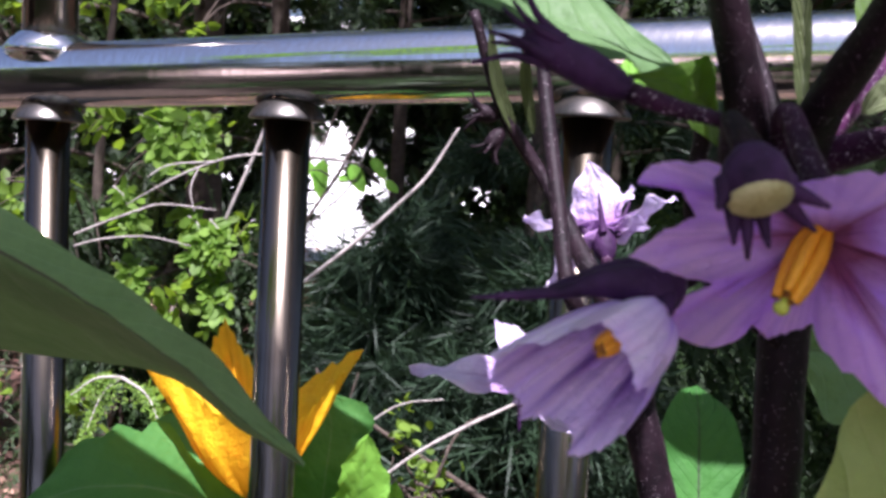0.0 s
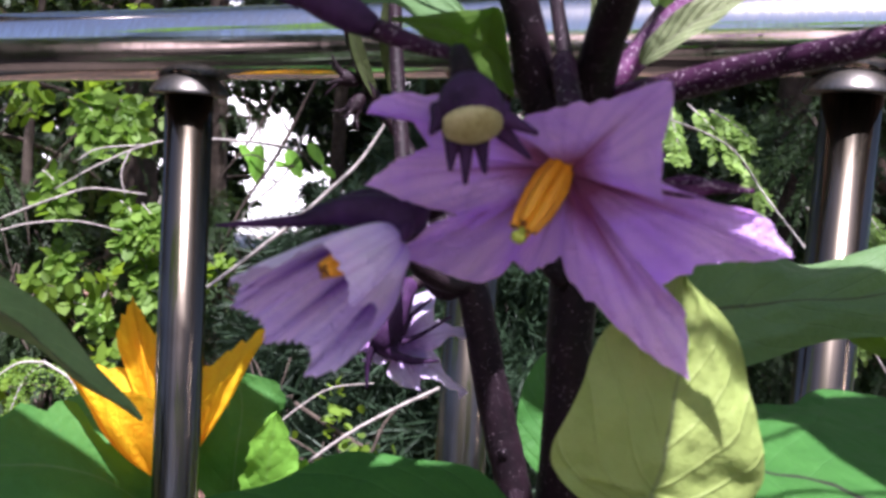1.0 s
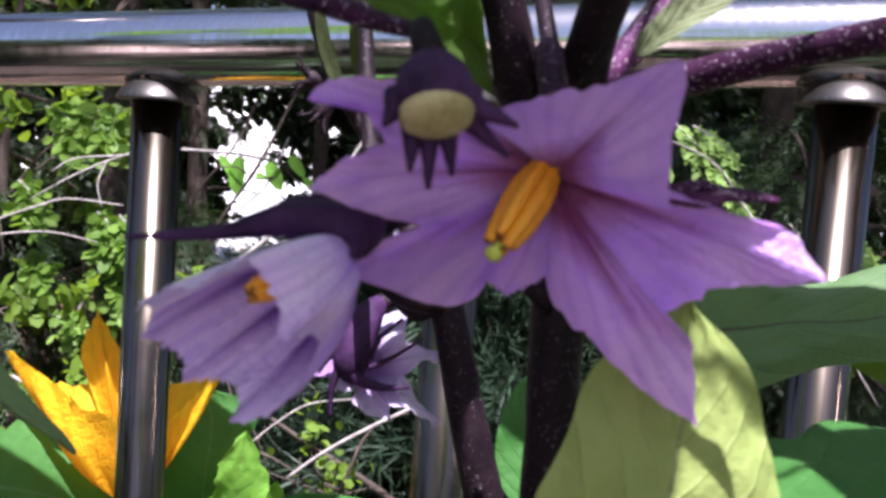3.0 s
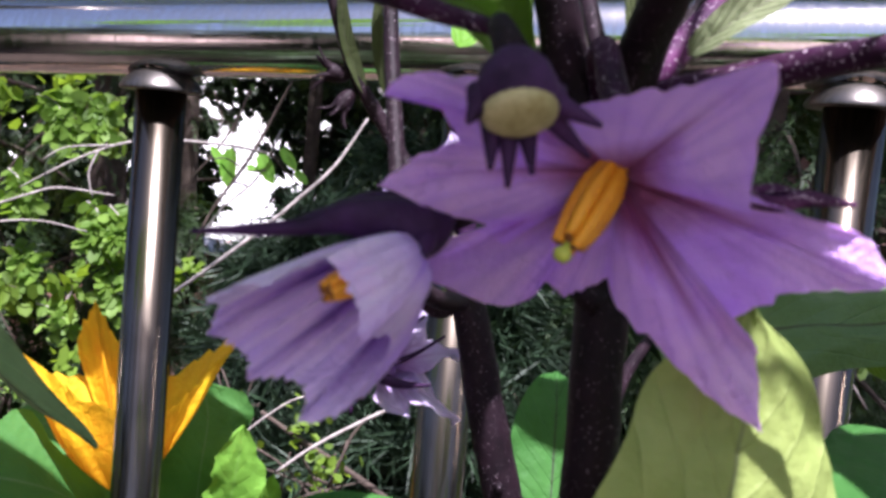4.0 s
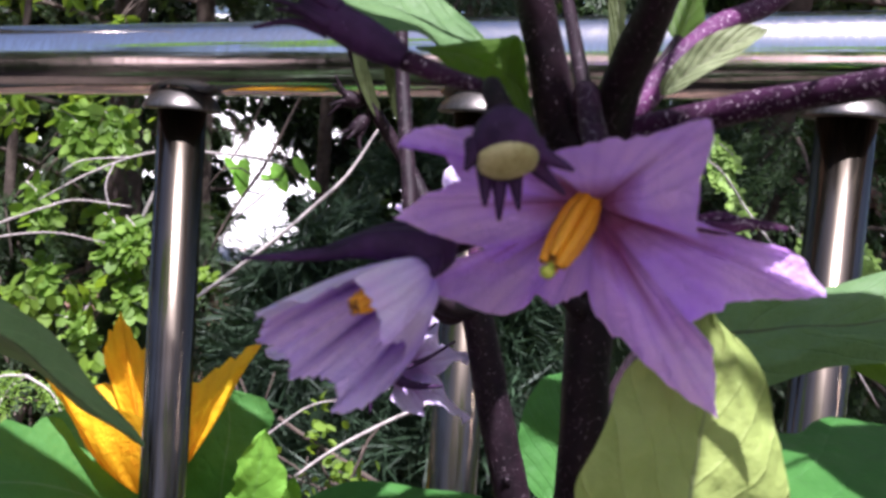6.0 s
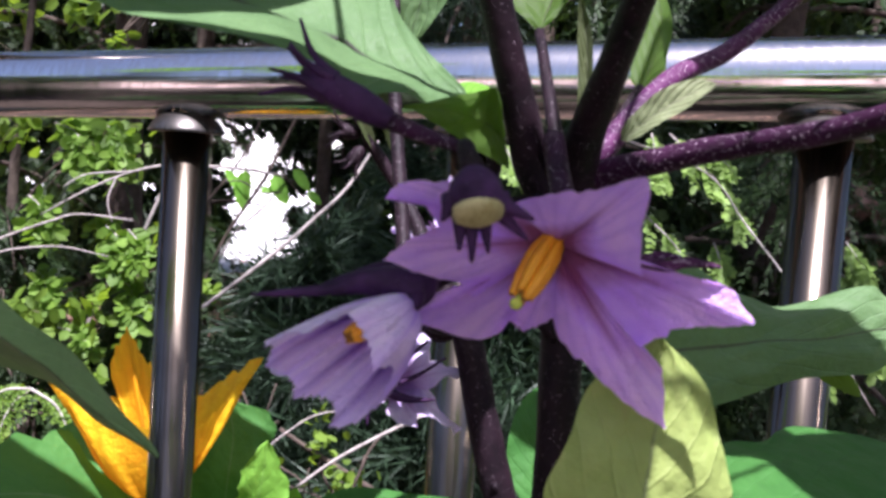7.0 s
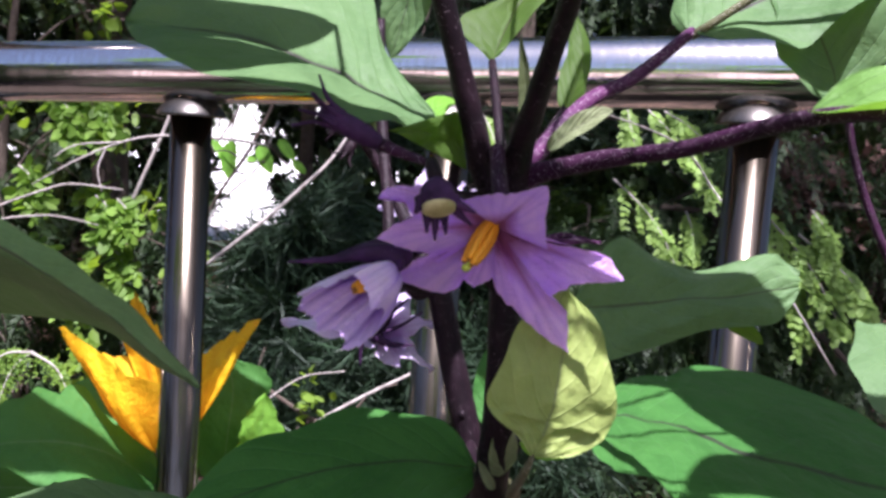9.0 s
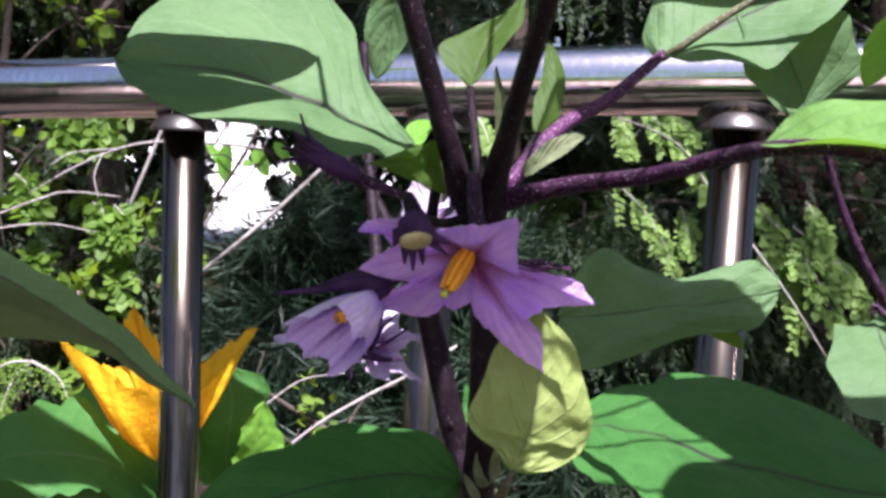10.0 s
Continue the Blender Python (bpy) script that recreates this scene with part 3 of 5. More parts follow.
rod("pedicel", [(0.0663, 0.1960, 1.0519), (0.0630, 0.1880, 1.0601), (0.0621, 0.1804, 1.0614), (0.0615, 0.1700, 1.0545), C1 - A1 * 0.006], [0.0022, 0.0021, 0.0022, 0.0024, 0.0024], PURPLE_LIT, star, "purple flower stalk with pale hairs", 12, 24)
for base, mid, tip, w in (((0.0740, 0.1400, 1.0395), (0.0790, 0.1375, 1.0405), (0.0845, 0.1360, 1.0402), 0.0011), ((0.0700, 0.1440, 1.0400), (0.0760, 0.1410, 1.0412), (0.0800, 0.1400, 1.0408), 0.0009)):
    rod("sepal", [C1 - A1 * 0.002, base, mid, tip], [0.0012, w, w, 0.0003], PURPLE_BRIGHT, star, "magenta sepal behind the corolla", 8, 16, 0.2)

# the half-closed bell flower: its mouth opens towards the lower leaves
C2 = Vector((0.0322, 0.1440, 1.0298))
bell = rod("flower", [(0.0368, 0.1480, 1.0340), (0.0354, 0.1474, 1.0337), (0.0323, 0.1450, 1.0321), (0.0277, 0.1430, 1.0331), (0.0233, 0.1425, 1.0331), (0.0190, 0.1425, 1.0317), (0.0120, 0.1425, 1.0306), (0.0045, 0.1425, 1.0298)], [0.0012, 0.0024, 0.0041, 0.0031, 0.0021, 0.0011, 0.0008, 0.0003], CALYX, plant, "half-closed nodding lilac eggplant flower", 16, 44, 0.15)
MOUTH_AXIS = (Vector((0.0180, 0.1365, 1.0185)) - C2).normalized()
MOUTH_TOP, MOUTH_RIGHT, MOUTH_LOW, MOUTH_LEFT, MOUTH_BACK = (0.0218, 0.1285, 1.0296), (0.0298, 0.1345, 1.0196), (0.0180, 0.1410, 1.0127), (0.0117, 0.1425, 1.0155), (0.0086, 0.1420, 1.0205)
for k, (le, tip, ri, bow, crease) in enumerate([
        ([MOUTH_BACK, (0.0082, 0.1395, 1.0222)], (0.0076, 0.1368, 1.0212), [(0.0114, 0.1350, 1.0243), (0.0145, 0.1335, 1.0250), (0.0175, 0.1315, 1.0270), MOUTH_TOP], (-0.0002, -0.0008, 0.0012), 0.0010),
        ([MOUTH_TOP, (0.0247, 0.1272, 1.0258)], (0.0258, 0.1250, 1.0212), [(0.0292, 0.1300, 1.0212), MOUTH_RIGHT], (0.0026, -0.0022, 0.0008), 0.0010),
        ([MOUTH_RIGHT, (0.0276, 0.1350, 1.0140), (0.0240, 0.1360, 1.0104)], (0.0193, 0.1368, 1.0084), [(0.0203, 0.1388, 1.0118), MOUTH_LOW], (0.0016, 0.0010, -0.0022), 0.0012),
        ([MOUTH_LOW, (0.0160, 0.1415, 1.0128)], (0.0127, 0.1411, 1.0122), [(0.0128, 0.1420, 1.0142), MOUTH_LEFT], (-0.0004, 0.0026, -0.0014), 0.0010),
        ([MOUTH_LEFT, (0.0100, 0.1425, 1.0165)], (0.0078, 0.1405, 1.0178), [MOUTH_BACK], (-0.0004, 0.0026, 0.0006), 0.0008)]):
    lobe(bell, C2, le, tip, ri, Vector(bow) * 0.3, BELL_OUTSIDE if k < 2 else BELL_LILAC, crease, 0.0007, 20 + k, cup=MOUTH_AXIS, fan=0.4)
anthers(bell, (0.0250, 0.1338, 1.0268), (0.0219, 0.1302, 1.0254), 0.0014, False)
rod("pedicel", [(0.064, 0.192, 1.047), (0.056, 0.178, 1.0405), (0.046, 0.160, 1.0375), (0.0366, 0.1479, 1.0341)], [0.0022, 0.0018, 0.0018, 0.0022], PURPLE, bell, "", 12, 20)
for pts, w in [([(0.0340, 0.1460, 1.0345), (0.0270, 0.1462, 1.0345), (0.0200, 0.1465, 1.0322), (0.0130, 0.1465, 1.0298)], 0.0022),
               ([(0.0335, 0.1425, 1.0315), (0.0322, 0.1392, 1.0296), (0.0304, 0.1368, 1.0276)], 0.0014),
               ([(0.0350, 0.1470, 1.0325), (0.0325, 0.1475, 1.0285), (0.0290, 0.1465, 1.0240)], 0.0012)]:
    rod("sepal", pts, [w, w * 1.1, w * 0.7, 0.0003], CALYX, bell, "", 10, 18, 0.2)

# the nodding bud whose pale tip looks out of the calyx
B2, AB2 = Vector((0.0406, 0.1336, 1.0540)), Vector((0.10, -0.52, -0.85)).normalized()
bud = calyx_cup(B2, AB2, 0.0085, 0.0048, plant, "flower_bud", "nodding purple flower bud with a pale cream tip")
v, f = lathe([(0.0043, 0.0), (0.0044, 0.0008), (0.0041, 0.0016), (0.0031, 0.0022), (0.0015, 0.0025), (0.0003, 0.0026)], 22)
mesh_object("bud_tip", turned(v, B2 + AB2 * 0.0072, AB2), f, BUD_CREAM, bud, "pale yellow-green bud tip")
for ang, ln, sp, bend in ((150, 0.0062, 8, 0.0), (178, 0.0072, 10, 0.1), (204, 0.0058, 10, 0.0), (108, 0.0062, 48, 0.1), (80, 0.0055, 58, 0.0), (262, 0.003, 30, 0.0)):
    sepal(B2 + AB2 * 0.0070, AB2, ang, 0.0044, ln, sp, bud, 0.0015, bend)
rod("pedicel", [(0.0640, 0.197, 1.049), (0.0540, 0.180, 1.0475), (0.0450, 0.158, 1.0510), (0.0405, 0.143, 1.0570), (0.0395, 0.1375, 1.0572), B2 + AB2 * 0.001], [0.0018, 0.0016, 0.0014, 0.0014, 0.0016, 0.0022], PURPLE, bud, "", 12, 20)

# the slim closed bud above it
B1, AB1 = Vector((0.0275, 0.1490, 1.0612)), Vector((-0.0132, 0.0016, 0.0063)).normalized()
prof = [(0.0012, 0.0), (0.0020, 0.0015), (0.0028, 0.0048), (0.0031, 0.0086), (0.0029, 0.0128), (0.0021, 0.0165), (0.0011, 0.0192)]
v, f = lathe(prof, 20)
slim = mesh_object("flower_bud", turned(v, B1, AB1), f, CALYX, plant, "slim closed purple bud with pointed sepals")
for ang, ln, sp in ((0, 0.010, 14), (50, 0.008, 0), (120, 0.009, -4), (185, 0.010, 10), (240, 0.009, 2), (300, 0.010, -4)):
    sepal(B1 + AB1 * 0.0150, AB1, ang, 0.0024, ln * 0.95, sp + 6, slim, 0.0010, 0.25)
rod("pedicel", [(0.0405, 0.1410, 1.0568), (0.0385, 0.1420, 1.0578), (0.0335, 0.1455, 1.0592), B1 + AB1 * 0.0005], [0.0010, 0.0011, 0.0014, 0.0018], PURPLE_LIT, slim, "", 12, 18)

# the flower behind, seen from its back
C3, A3 = Vector((0.0343, 0.3010, 0.9796)), Vector((0.10, 0.40, -0.91)).normalized()
low = rod("flower", [(0.0388, 0.3040, 0.9999), (0.0355, 0.3000, 0.9965), (0.0331, 0.2970, 0.9906), (0.0314, 0.2960, 0.9837), (0.0324, 0.2980, 0.9785)], [0.0026, 0.0046, 0.0058, 0.0054, 0.0030], CALYX, plant, "drooping pale lilac flower seen from behind", 18, 24, 0.15)
for k, (tip, w) in enumerate([((0.0463, 0.3180, 0.9964), 0.0080), ((0.0596, 0.3160, 0.9827), 0.0085), ((0.0583, 0.3080, 0.9632), 0.0085), ((0.0435, 0.3000, 0.9660), 0.0095), ((0.0262, 0.3020, 0.9737), 0.0085), ((-0.0085, 0.3150, 0.9800), 0.0090), ((0.0185, 0.3220, 0.9975), 0.0065)]):
    petal(low, C3, tip, -A3, w, PALE_LILAC, 0.002, 40 + k, 0.15)
for pts, w in [([(0.0311, 0.2940, 0.9850), (0.0338, 0.2930, 0.9795), (0.0400, 0.2940, 0.9773), (0.0487, 0.2960, 0.9770)], 0.0022),
               ([(0.0367, 0.2960, 0.9848), (0.0393, 0.2960, 0.9911), (0.0455, 0.2980, 0.9967)], 0.0010),
               ([(0.0363, 0.2960, 0.9822), (0.0430, 0.2960, 0.9855), (0.0517, 0.2980, 0.9912)], 0.0010),
               ([(0.0284, 0.2950, 0.9829), (0.0265, 0.2940, 0.9762), (0.0266, 0.2940, 0.9674)], 0.0014),
               ([(0.0291, 0.2960, 0.9897), (0.0248, 0.2960, 0.9843), (0.0224, 0.2970, 0.9796)], 0.0013)]:
    rod("sepal", pts, [w, w * 0.9, w * 0.6, 0.0004], CALYX, low, "", 8, 16, 0.15)
rod("pedicel", [(0.0575, 0.308, 1.002), (0.0501, 0.3070, 0.9974), (0.0436, 0.3060, 1.0012), (0.0388, 0.3040, 0.9999)], [0.0034, 0.0028, 0.0025, 0.0027], PURPLE, low, "", 12, 24)

# the upright pale flower farther behind
C4, A4 = Vector((0.0616, 0.3800, 1.0246)), Vector((-0.12, 0.50, 0.80)).normalized()
rear = calyx_cup(C4 - A4 * 0.013, A4, 0.013, 0.0050, plant, "flower", "pale sunlit eggplant flower seen from its side")
for k, (tip, w) in enumerate([((0.0553, 0.3900, 1.0528), 0.0112), ((0.0764, 0.4050, 1.0433), 0.0100), ((0.0919, 0.3920, 1.0396), 0.0100), ((0.0321, 0.4000, 1.0272), 0.0112), ((0.0406, 0.3750, 1.0023), 0.0112), ((0.0810, 0.3850, 1.0276), 0.0112)]):
    petal(rear, C4, tip, A4, w, PALE_LILAC, -0.002, 60 + k, 0.25)
for ang, ln, sp in ((20, 0.014, 24), (100, 0.014, 30), (180, 0.016, 30), (240, 0.016, 30), (300, 0.014, 30)):
    sepal(C4 - A4 * 0.001, A4, ang, 0.0058, ln, sp, rear, 0.0016)
rod("pedicel", [(0.051, 0.320, 1.013), (0.062, 0.345, 1.003), C4 - A4 * 0.012], [0.0024, 0.0022, 0.0026], PURPLE_LIT, rear, "", 10, 14)

# withered buds on the thin rear shoot
dry = calyx_cup((0.0175, 0.350, 1.066), (-0.9, -0.1, 0.1), 0.008, 0.0032, plant, "withered_bud", "shrivelled dark flower remains on the rear shoot", PURPLE)
for ang in (0, 60, 120, 190, 250, 310):
    sepal((0.0105, 0.349, 1.0668), (-0.9, -0.1, 0.1), ang, 0.0022, 0.006, 35, dry, 0.0010, 0.3, PURPLE)
dry = calyx_cup((0.0190, 0.350, 1.062), (-0.5, -0.1, -0.8), 0.009, 0.0030, plant, "withered_bud", "shrivelled dark flower remains on the rear shoot", PURPLE)
for ang in (0, 72, 144, 216, 288):
    sepal((0.0150, 0.349, 1.0550), (-0.5, -0.1, -0.8), ang, 0.0022, 0.005, 30, dry, 0.0009, 0.3, PURPLE)

# leaves
spread_leaf(plant, [(0.0444, 0.1981, 1.0702), (0.0361, 0.2140, 1.0825), (0.0260, 0.2335, 1.0975), (0.0211, 0.2593, 1.1160), (0.0021, 0.2832, 1.1355), (-0.0287, 0.2786, 1.1372), (-0.0495, 0.2432, 1.1162), (-0.0550, 0.2120, 1.0945)],
            [(0.0444, 0.1981, 1.0702), (0.0255, 0.2080, 1.0775), (0.0100, 0.2120, 1.0840), (-0.0170, 0.2140, 1.0915), (-0.0550, 0.2120, 1.0945)],
            [(0.0444, 0.1981, 1.0700), (0.0356, 0.1820, 1.0678), (0.0285, 0.1680, 1.0671), (0.0203, 0.1630, 1.0683), (0.0075, 0.1580, 1.0729), (-0.0099, 0.1460, 1.0759), (-0.0252, 0.1480, 1.0786), (-0.0419, 0.1760, 1.0843), (-0.0550, 0.2120, 1.0945)],
            EGG_LEAF, "large sunlit grey-green leaf with shadows across it", count=60, rows=14, swell=0.0022, crinkle=0.0012, seed=1.0)
rod("petiole", [(0.0686, 0.1923, 1.0180), (0.058, 0.212, 1.028), (0.0515, 0.205, 1.045), (0.052, 0.203, 1.060), (0.0444, 0.1981, 1.0702)], [0.0026, 0.0022, 0.0020, 0.0019, 0.0017], PURPLE, plant, "", 10, 14)
spread_leaf(plant, [(0.0290, 0.1655, 1.0656), (0.0440, 0.1875, 1.0708), (0.0507, 0.1963, 1.0730), (0.0525, 0.1980, 1.0690)],
            [(0.0290, 0.1655, 1.0655), (0.0404, 0.1800, 1.0660), (0.0500, 0.1970, 1.0645), (0.0545, 0.2000, 1.0600)],
            [(0.0290, 0.1655, 1.0654), (0.0356, 0.1715, 1.0631), (0.0472, 0.1910, 1.0583), (0.0555, 0.1996, 1.0550)],
            YOUNG_LEAF, "bright green curled leaf base glowing in the sun", count=30, rows=8, swell=0.001, crinkle=0.0005, seed=2.0)
spread_leaf(plant, [(0.0744, 0.1525, 0.9772), (0.0880, 0.1520, 0.9785), (0.0962, 0.1540, 0.9850), (0.0977, 0.1545, 0.9932), (0.0950, 0.1555, 1.0043), (0.0908, 0.1560, 1.0152), (0.0812, 0.1560, 1.0252)],
            [(0.0744, 0.1525, 0.9774), (0.0766, 0.1512, 0.9845), (0.0785, 0.1512, 0.9912), (0.0802, 0.1520, 1.0035), (0.0812, 0.1540, 1.0155), (0.0812, 0.1560, 1.0252)],
            [(0.0744, 0.1525, 0.9772), (0.0689, 0.1520, 0.9837), (0.0605, 0.1535, 0.9923), (0.0650, 0.1550, 1.0052), (0.0684, 0.1560, 1.0146), (0.0742, 0.1560, 1.0212), (0.0812, 0.1560, 1.0252)],
            EGG_BACK, "yellow-green leaf showing its ribbed underside, dappled with sun", count=56, rows=14, swell=0.0016, crinkle=0.0014, seed=3.0)
leaf(plant, [(0.0729, 0.1650, 0.9774), (0.0794, 0.1630, 0.9758), (0.0879, 0.1620, 0.9773), (0.0976, 0.1610, 0.9836)], 0.005, (0.1, 0.8, 0.5), LIME_LEAF, "bright curled rim of the hanging leaf", seed=21)
rod("petiole", [(0.0775, 0.2470, 0.9250), (0.086, 0.250, 0.925), (0.078, 0.200, 0.949), (0.0735, 0.160, 0.9690), (0.0744, 0.1515, 0.9780)], [0.0028, 0.0022, 0.0018, 0.0015, 0.0006], GREEN_STEM, plant, "", 10, 24)
spread_leaf(plant, [(0.1240, 0.3350, 0.9910), (0.1373, 0.3444, 1.0153), (0.1514, 0.3510, 1.0237), (0.1700, 0.3530, 1.0140), (0.1897, 0.3580, 1.0086), (0.2195, 0.3620, 1.0165), (0.2355, 0.3640, 1.0182), (0.2450, 0.3600, 1.0112)],
            [(0.1240, 0.3350, 0.9905), (0.1521, 0.3380, 0.9925), (0.1760, 0.3400, 0.9960), (0.2067, 0.3460, 0.9985), (0.2430, 0.3560, 1.0040)],
            [(0.1240, 0.3350, 0.9900), (0.1304, 0.3290, 0.9752), (0.1376, 0.3250, 0.9677), (0.1610, 0.3290, 0.9737), (0.1911, 0.3370, 0.9830), (0.2253, 0.3440, 0.9858), (0.2375, 0.3500, 0.9942), (0.2420, 0.3550, 1.0020)],
            EGG_LEAF, "broad grey-green leaf with a curled edge", count=52, rows=12, swell=0.003, crinkle=0.002, seed=4.0)
leaf(plant, [(0.2050, 0.3480, 0.9850), (0.2160, 0.3500, 0.9815), (0.2262, 0.3520, 0.9745)], 0.0050, (0.2, -0.9, -0.3), YOUNG_LEAF, "lime underside of the turned leaf edge", fold=0.2, seed=27)
rod("petiole", [(0.0728, 0.2120, 0.9550), (0.104, 0.300, 0.977), (0.1240, 0.3350, 0.9905)], [0.0026, 0.0022, 0.0018], PURPLE, plant, "", 10, 12)
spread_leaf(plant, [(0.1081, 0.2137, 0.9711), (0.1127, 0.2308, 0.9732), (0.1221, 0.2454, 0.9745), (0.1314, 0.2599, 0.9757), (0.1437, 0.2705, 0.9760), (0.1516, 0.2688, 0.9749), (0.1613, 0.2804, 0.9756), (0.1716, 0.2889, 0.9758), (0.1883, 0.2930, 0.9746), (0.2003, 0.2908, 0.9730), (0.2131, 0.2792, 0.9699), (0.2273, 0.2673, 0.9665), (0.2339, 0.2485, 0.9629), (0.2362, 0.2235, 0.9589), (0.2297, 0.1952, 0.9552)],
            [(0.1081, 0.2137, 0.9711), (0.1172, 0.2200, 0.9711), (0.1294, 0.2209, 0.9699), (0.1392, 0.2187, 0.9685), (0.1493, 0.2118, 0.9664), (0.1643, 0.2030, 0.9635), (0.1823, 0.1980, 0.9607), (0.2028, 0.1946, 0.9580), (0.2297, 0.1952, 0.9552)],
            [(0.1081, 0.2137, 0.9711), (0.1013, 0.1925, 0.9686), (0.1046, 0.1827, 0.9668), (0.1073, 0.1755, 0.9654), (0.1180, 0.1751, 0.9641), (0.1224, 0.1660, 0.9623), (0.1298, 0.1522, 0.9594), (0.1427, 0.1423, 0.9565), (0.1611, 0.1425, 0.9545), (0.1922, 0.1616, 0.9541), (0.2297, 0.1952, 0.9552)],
            EGG_DEEP_SHADED, "very large dark green leaf, partly sunlit", count=60, rows=12, swell=0.002, crinkle=0.0016, seed=5.0)
rod("petiole", [(0.0738, 0.2200, 0.9480), (0.092, 0.24, 0.962), (0.094, 0.215, 0.972), (0.1083, 0.2138, 0.9711)], [0.003, 0.0024, 0.002, 0.0018], PURPLE, plant, "", 10, 16)
leaf(plant, [(0.068, 0.222, 0.950), (0.040, 0.214, 0.954), (0.008, 0.200, 0.952), (-0.030, 0.185, 0.942)], 0.031, (0.0, -0.42, 0.90), EGG_DEEP_SHADED, "broad green leaf with a thin purple midrib",
     fold=0.12, lobes=0.05, ripple=0.05, seed=6)
rod("petiole", [(0.0800, 0.2620, 0.9150), (0.090, 0.26, 0.925), (0.083, 0.235, 0.940), (0.068, 0.222, 0.950)], [0.0026, 0.0022, 0.002, 0.0018], GREEN_STEM, plant, "", 10, 14)
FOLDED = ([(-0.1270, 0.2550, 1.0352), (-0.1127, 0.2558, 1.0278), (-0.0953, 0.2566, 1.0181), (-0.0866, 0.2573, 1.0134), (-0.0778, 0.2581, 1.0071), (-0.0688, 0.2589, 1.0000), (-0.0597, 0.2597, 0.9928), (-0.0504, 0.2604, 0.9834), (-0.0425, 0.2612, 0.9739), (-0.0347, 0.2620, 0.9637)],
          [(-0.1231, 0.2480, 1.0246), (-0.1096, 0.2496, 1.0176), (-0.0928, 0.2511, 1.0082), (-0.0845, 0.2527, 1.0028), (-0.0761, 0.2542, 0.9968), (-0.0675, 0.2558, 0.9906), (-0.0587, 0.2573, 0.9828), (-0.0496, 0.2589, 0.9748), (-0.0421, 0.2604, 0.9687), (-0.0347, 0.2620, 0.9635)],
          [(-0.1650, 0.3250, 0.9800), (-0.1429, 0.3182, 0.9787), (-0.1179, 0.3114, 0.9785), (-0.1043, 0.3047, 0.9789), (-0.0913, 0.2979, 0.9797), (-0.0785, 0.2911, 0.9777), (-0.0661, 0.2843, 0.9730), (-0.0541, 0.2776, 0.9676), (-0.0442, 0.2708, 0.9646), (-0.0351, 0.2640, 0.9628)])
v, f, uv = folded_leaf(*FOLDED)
mesh_object("leaf", v, f, EGG_SHADED, plant, "folded shaded leaf with a dark underside", uv)
rod("petiole", [(0.0920, 0.2950, 0.8600), (0.00, 0.30, 0.84), (-0.19, 0.28, 0.93), FOLDED[1][0]], [0.003, 0.0024, 0.002, 0.0018], GREEN_STEM, plant, "", 10, 20)
leaf(plant, [(0.137, 0.240, 1.108), (0.160, 0.247, 1.120), (0.190, 0.255, 1.135), (0.225, 0.26, 1.150)], 0.036, (-0.15, -0.60, 0.78), EGG_LEAF, "sunlit pale green leaf with a purple midrib",
     fold=0.10, lobes=0.06, ripple=0.08, seed=8)
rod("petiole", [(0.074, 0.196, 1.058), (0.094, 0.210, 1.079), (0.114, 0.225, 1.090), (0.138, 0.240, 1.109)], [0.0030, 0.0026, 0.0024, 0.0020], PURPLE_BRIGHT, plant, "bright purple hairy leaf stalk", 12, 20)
leaf(plant, [(0.200, 0.250, 1.090), (0.194, 0.250, 1.106), (0.186, 0.255, 1.120), (0.176, 0.262, 1.138)], 0.033, (0.10, -0.86, 0.42), EGG_LEAF, "dark folded leaf with one sunlit half",
     fold=0.35, lobes=0.05, ripple=0.08, seed=9)
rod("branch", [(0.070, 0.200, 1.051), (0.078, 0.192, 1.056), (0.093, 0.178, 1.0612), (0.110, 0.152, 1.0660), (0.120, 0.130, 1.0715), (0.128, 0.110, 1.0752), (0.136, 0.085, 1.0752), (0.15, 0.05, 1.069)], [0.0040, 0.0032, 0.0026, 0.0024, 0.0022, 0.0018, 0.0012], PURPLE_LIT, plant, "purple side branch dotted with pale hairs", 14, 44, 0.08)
leaf(plant, [(0.126, 0.112, 1.0762), (0.140, 0.092, 1.0768), (0.162, 0.064, 1.0735), (0.185, 0.03, 1.063)], 0.021, (0.25, -0.78, 0.58), SUNLIT_LEAF, "leaf beside the purple branch, sunlight put in its green", fold=0.4, ripple=0.06, seed=10)
spread_leaf(plant, [(0.0655, 0.2350, 1.0924), (0.0569, 0.2400, 1.1000), (0.0546, 0.2460, 1.1082), (0.0659, 0.2520, 1.1153), (0.0815, 0.2580, 1.1236), (0.0893, 0.2620, 1.1343)],
            [(0.0655, 0.2350, 1.0924), (0.0704, 0.2450, 1.1038), (0.0772, 0.2560, 1.1168), (0.0893, 0.2620, 1.1343)],
            [(0.0655, 0.2350, 1.0924), (0.0718, 0.2380, 1.0999), (0.0791, 0.2420, 1.1102), (0.0859, 0.2500, 1.1187), (0.0893, 0.2620, 1.1343)],
            YOUNG_LEAF, "young translucent leaf at the fork", count=30, rows=8, swell=0.001, crinkle=0.0008, seed=12.0)
rod("petiole", [(0.068, 0.199, 1.056), (0.066, 0.206, 1.067), (0.0655, 0.2350, 1.0924)], [0.0020, 0.0018, 0.0014], PURPLE, plant, "", 10, 12)
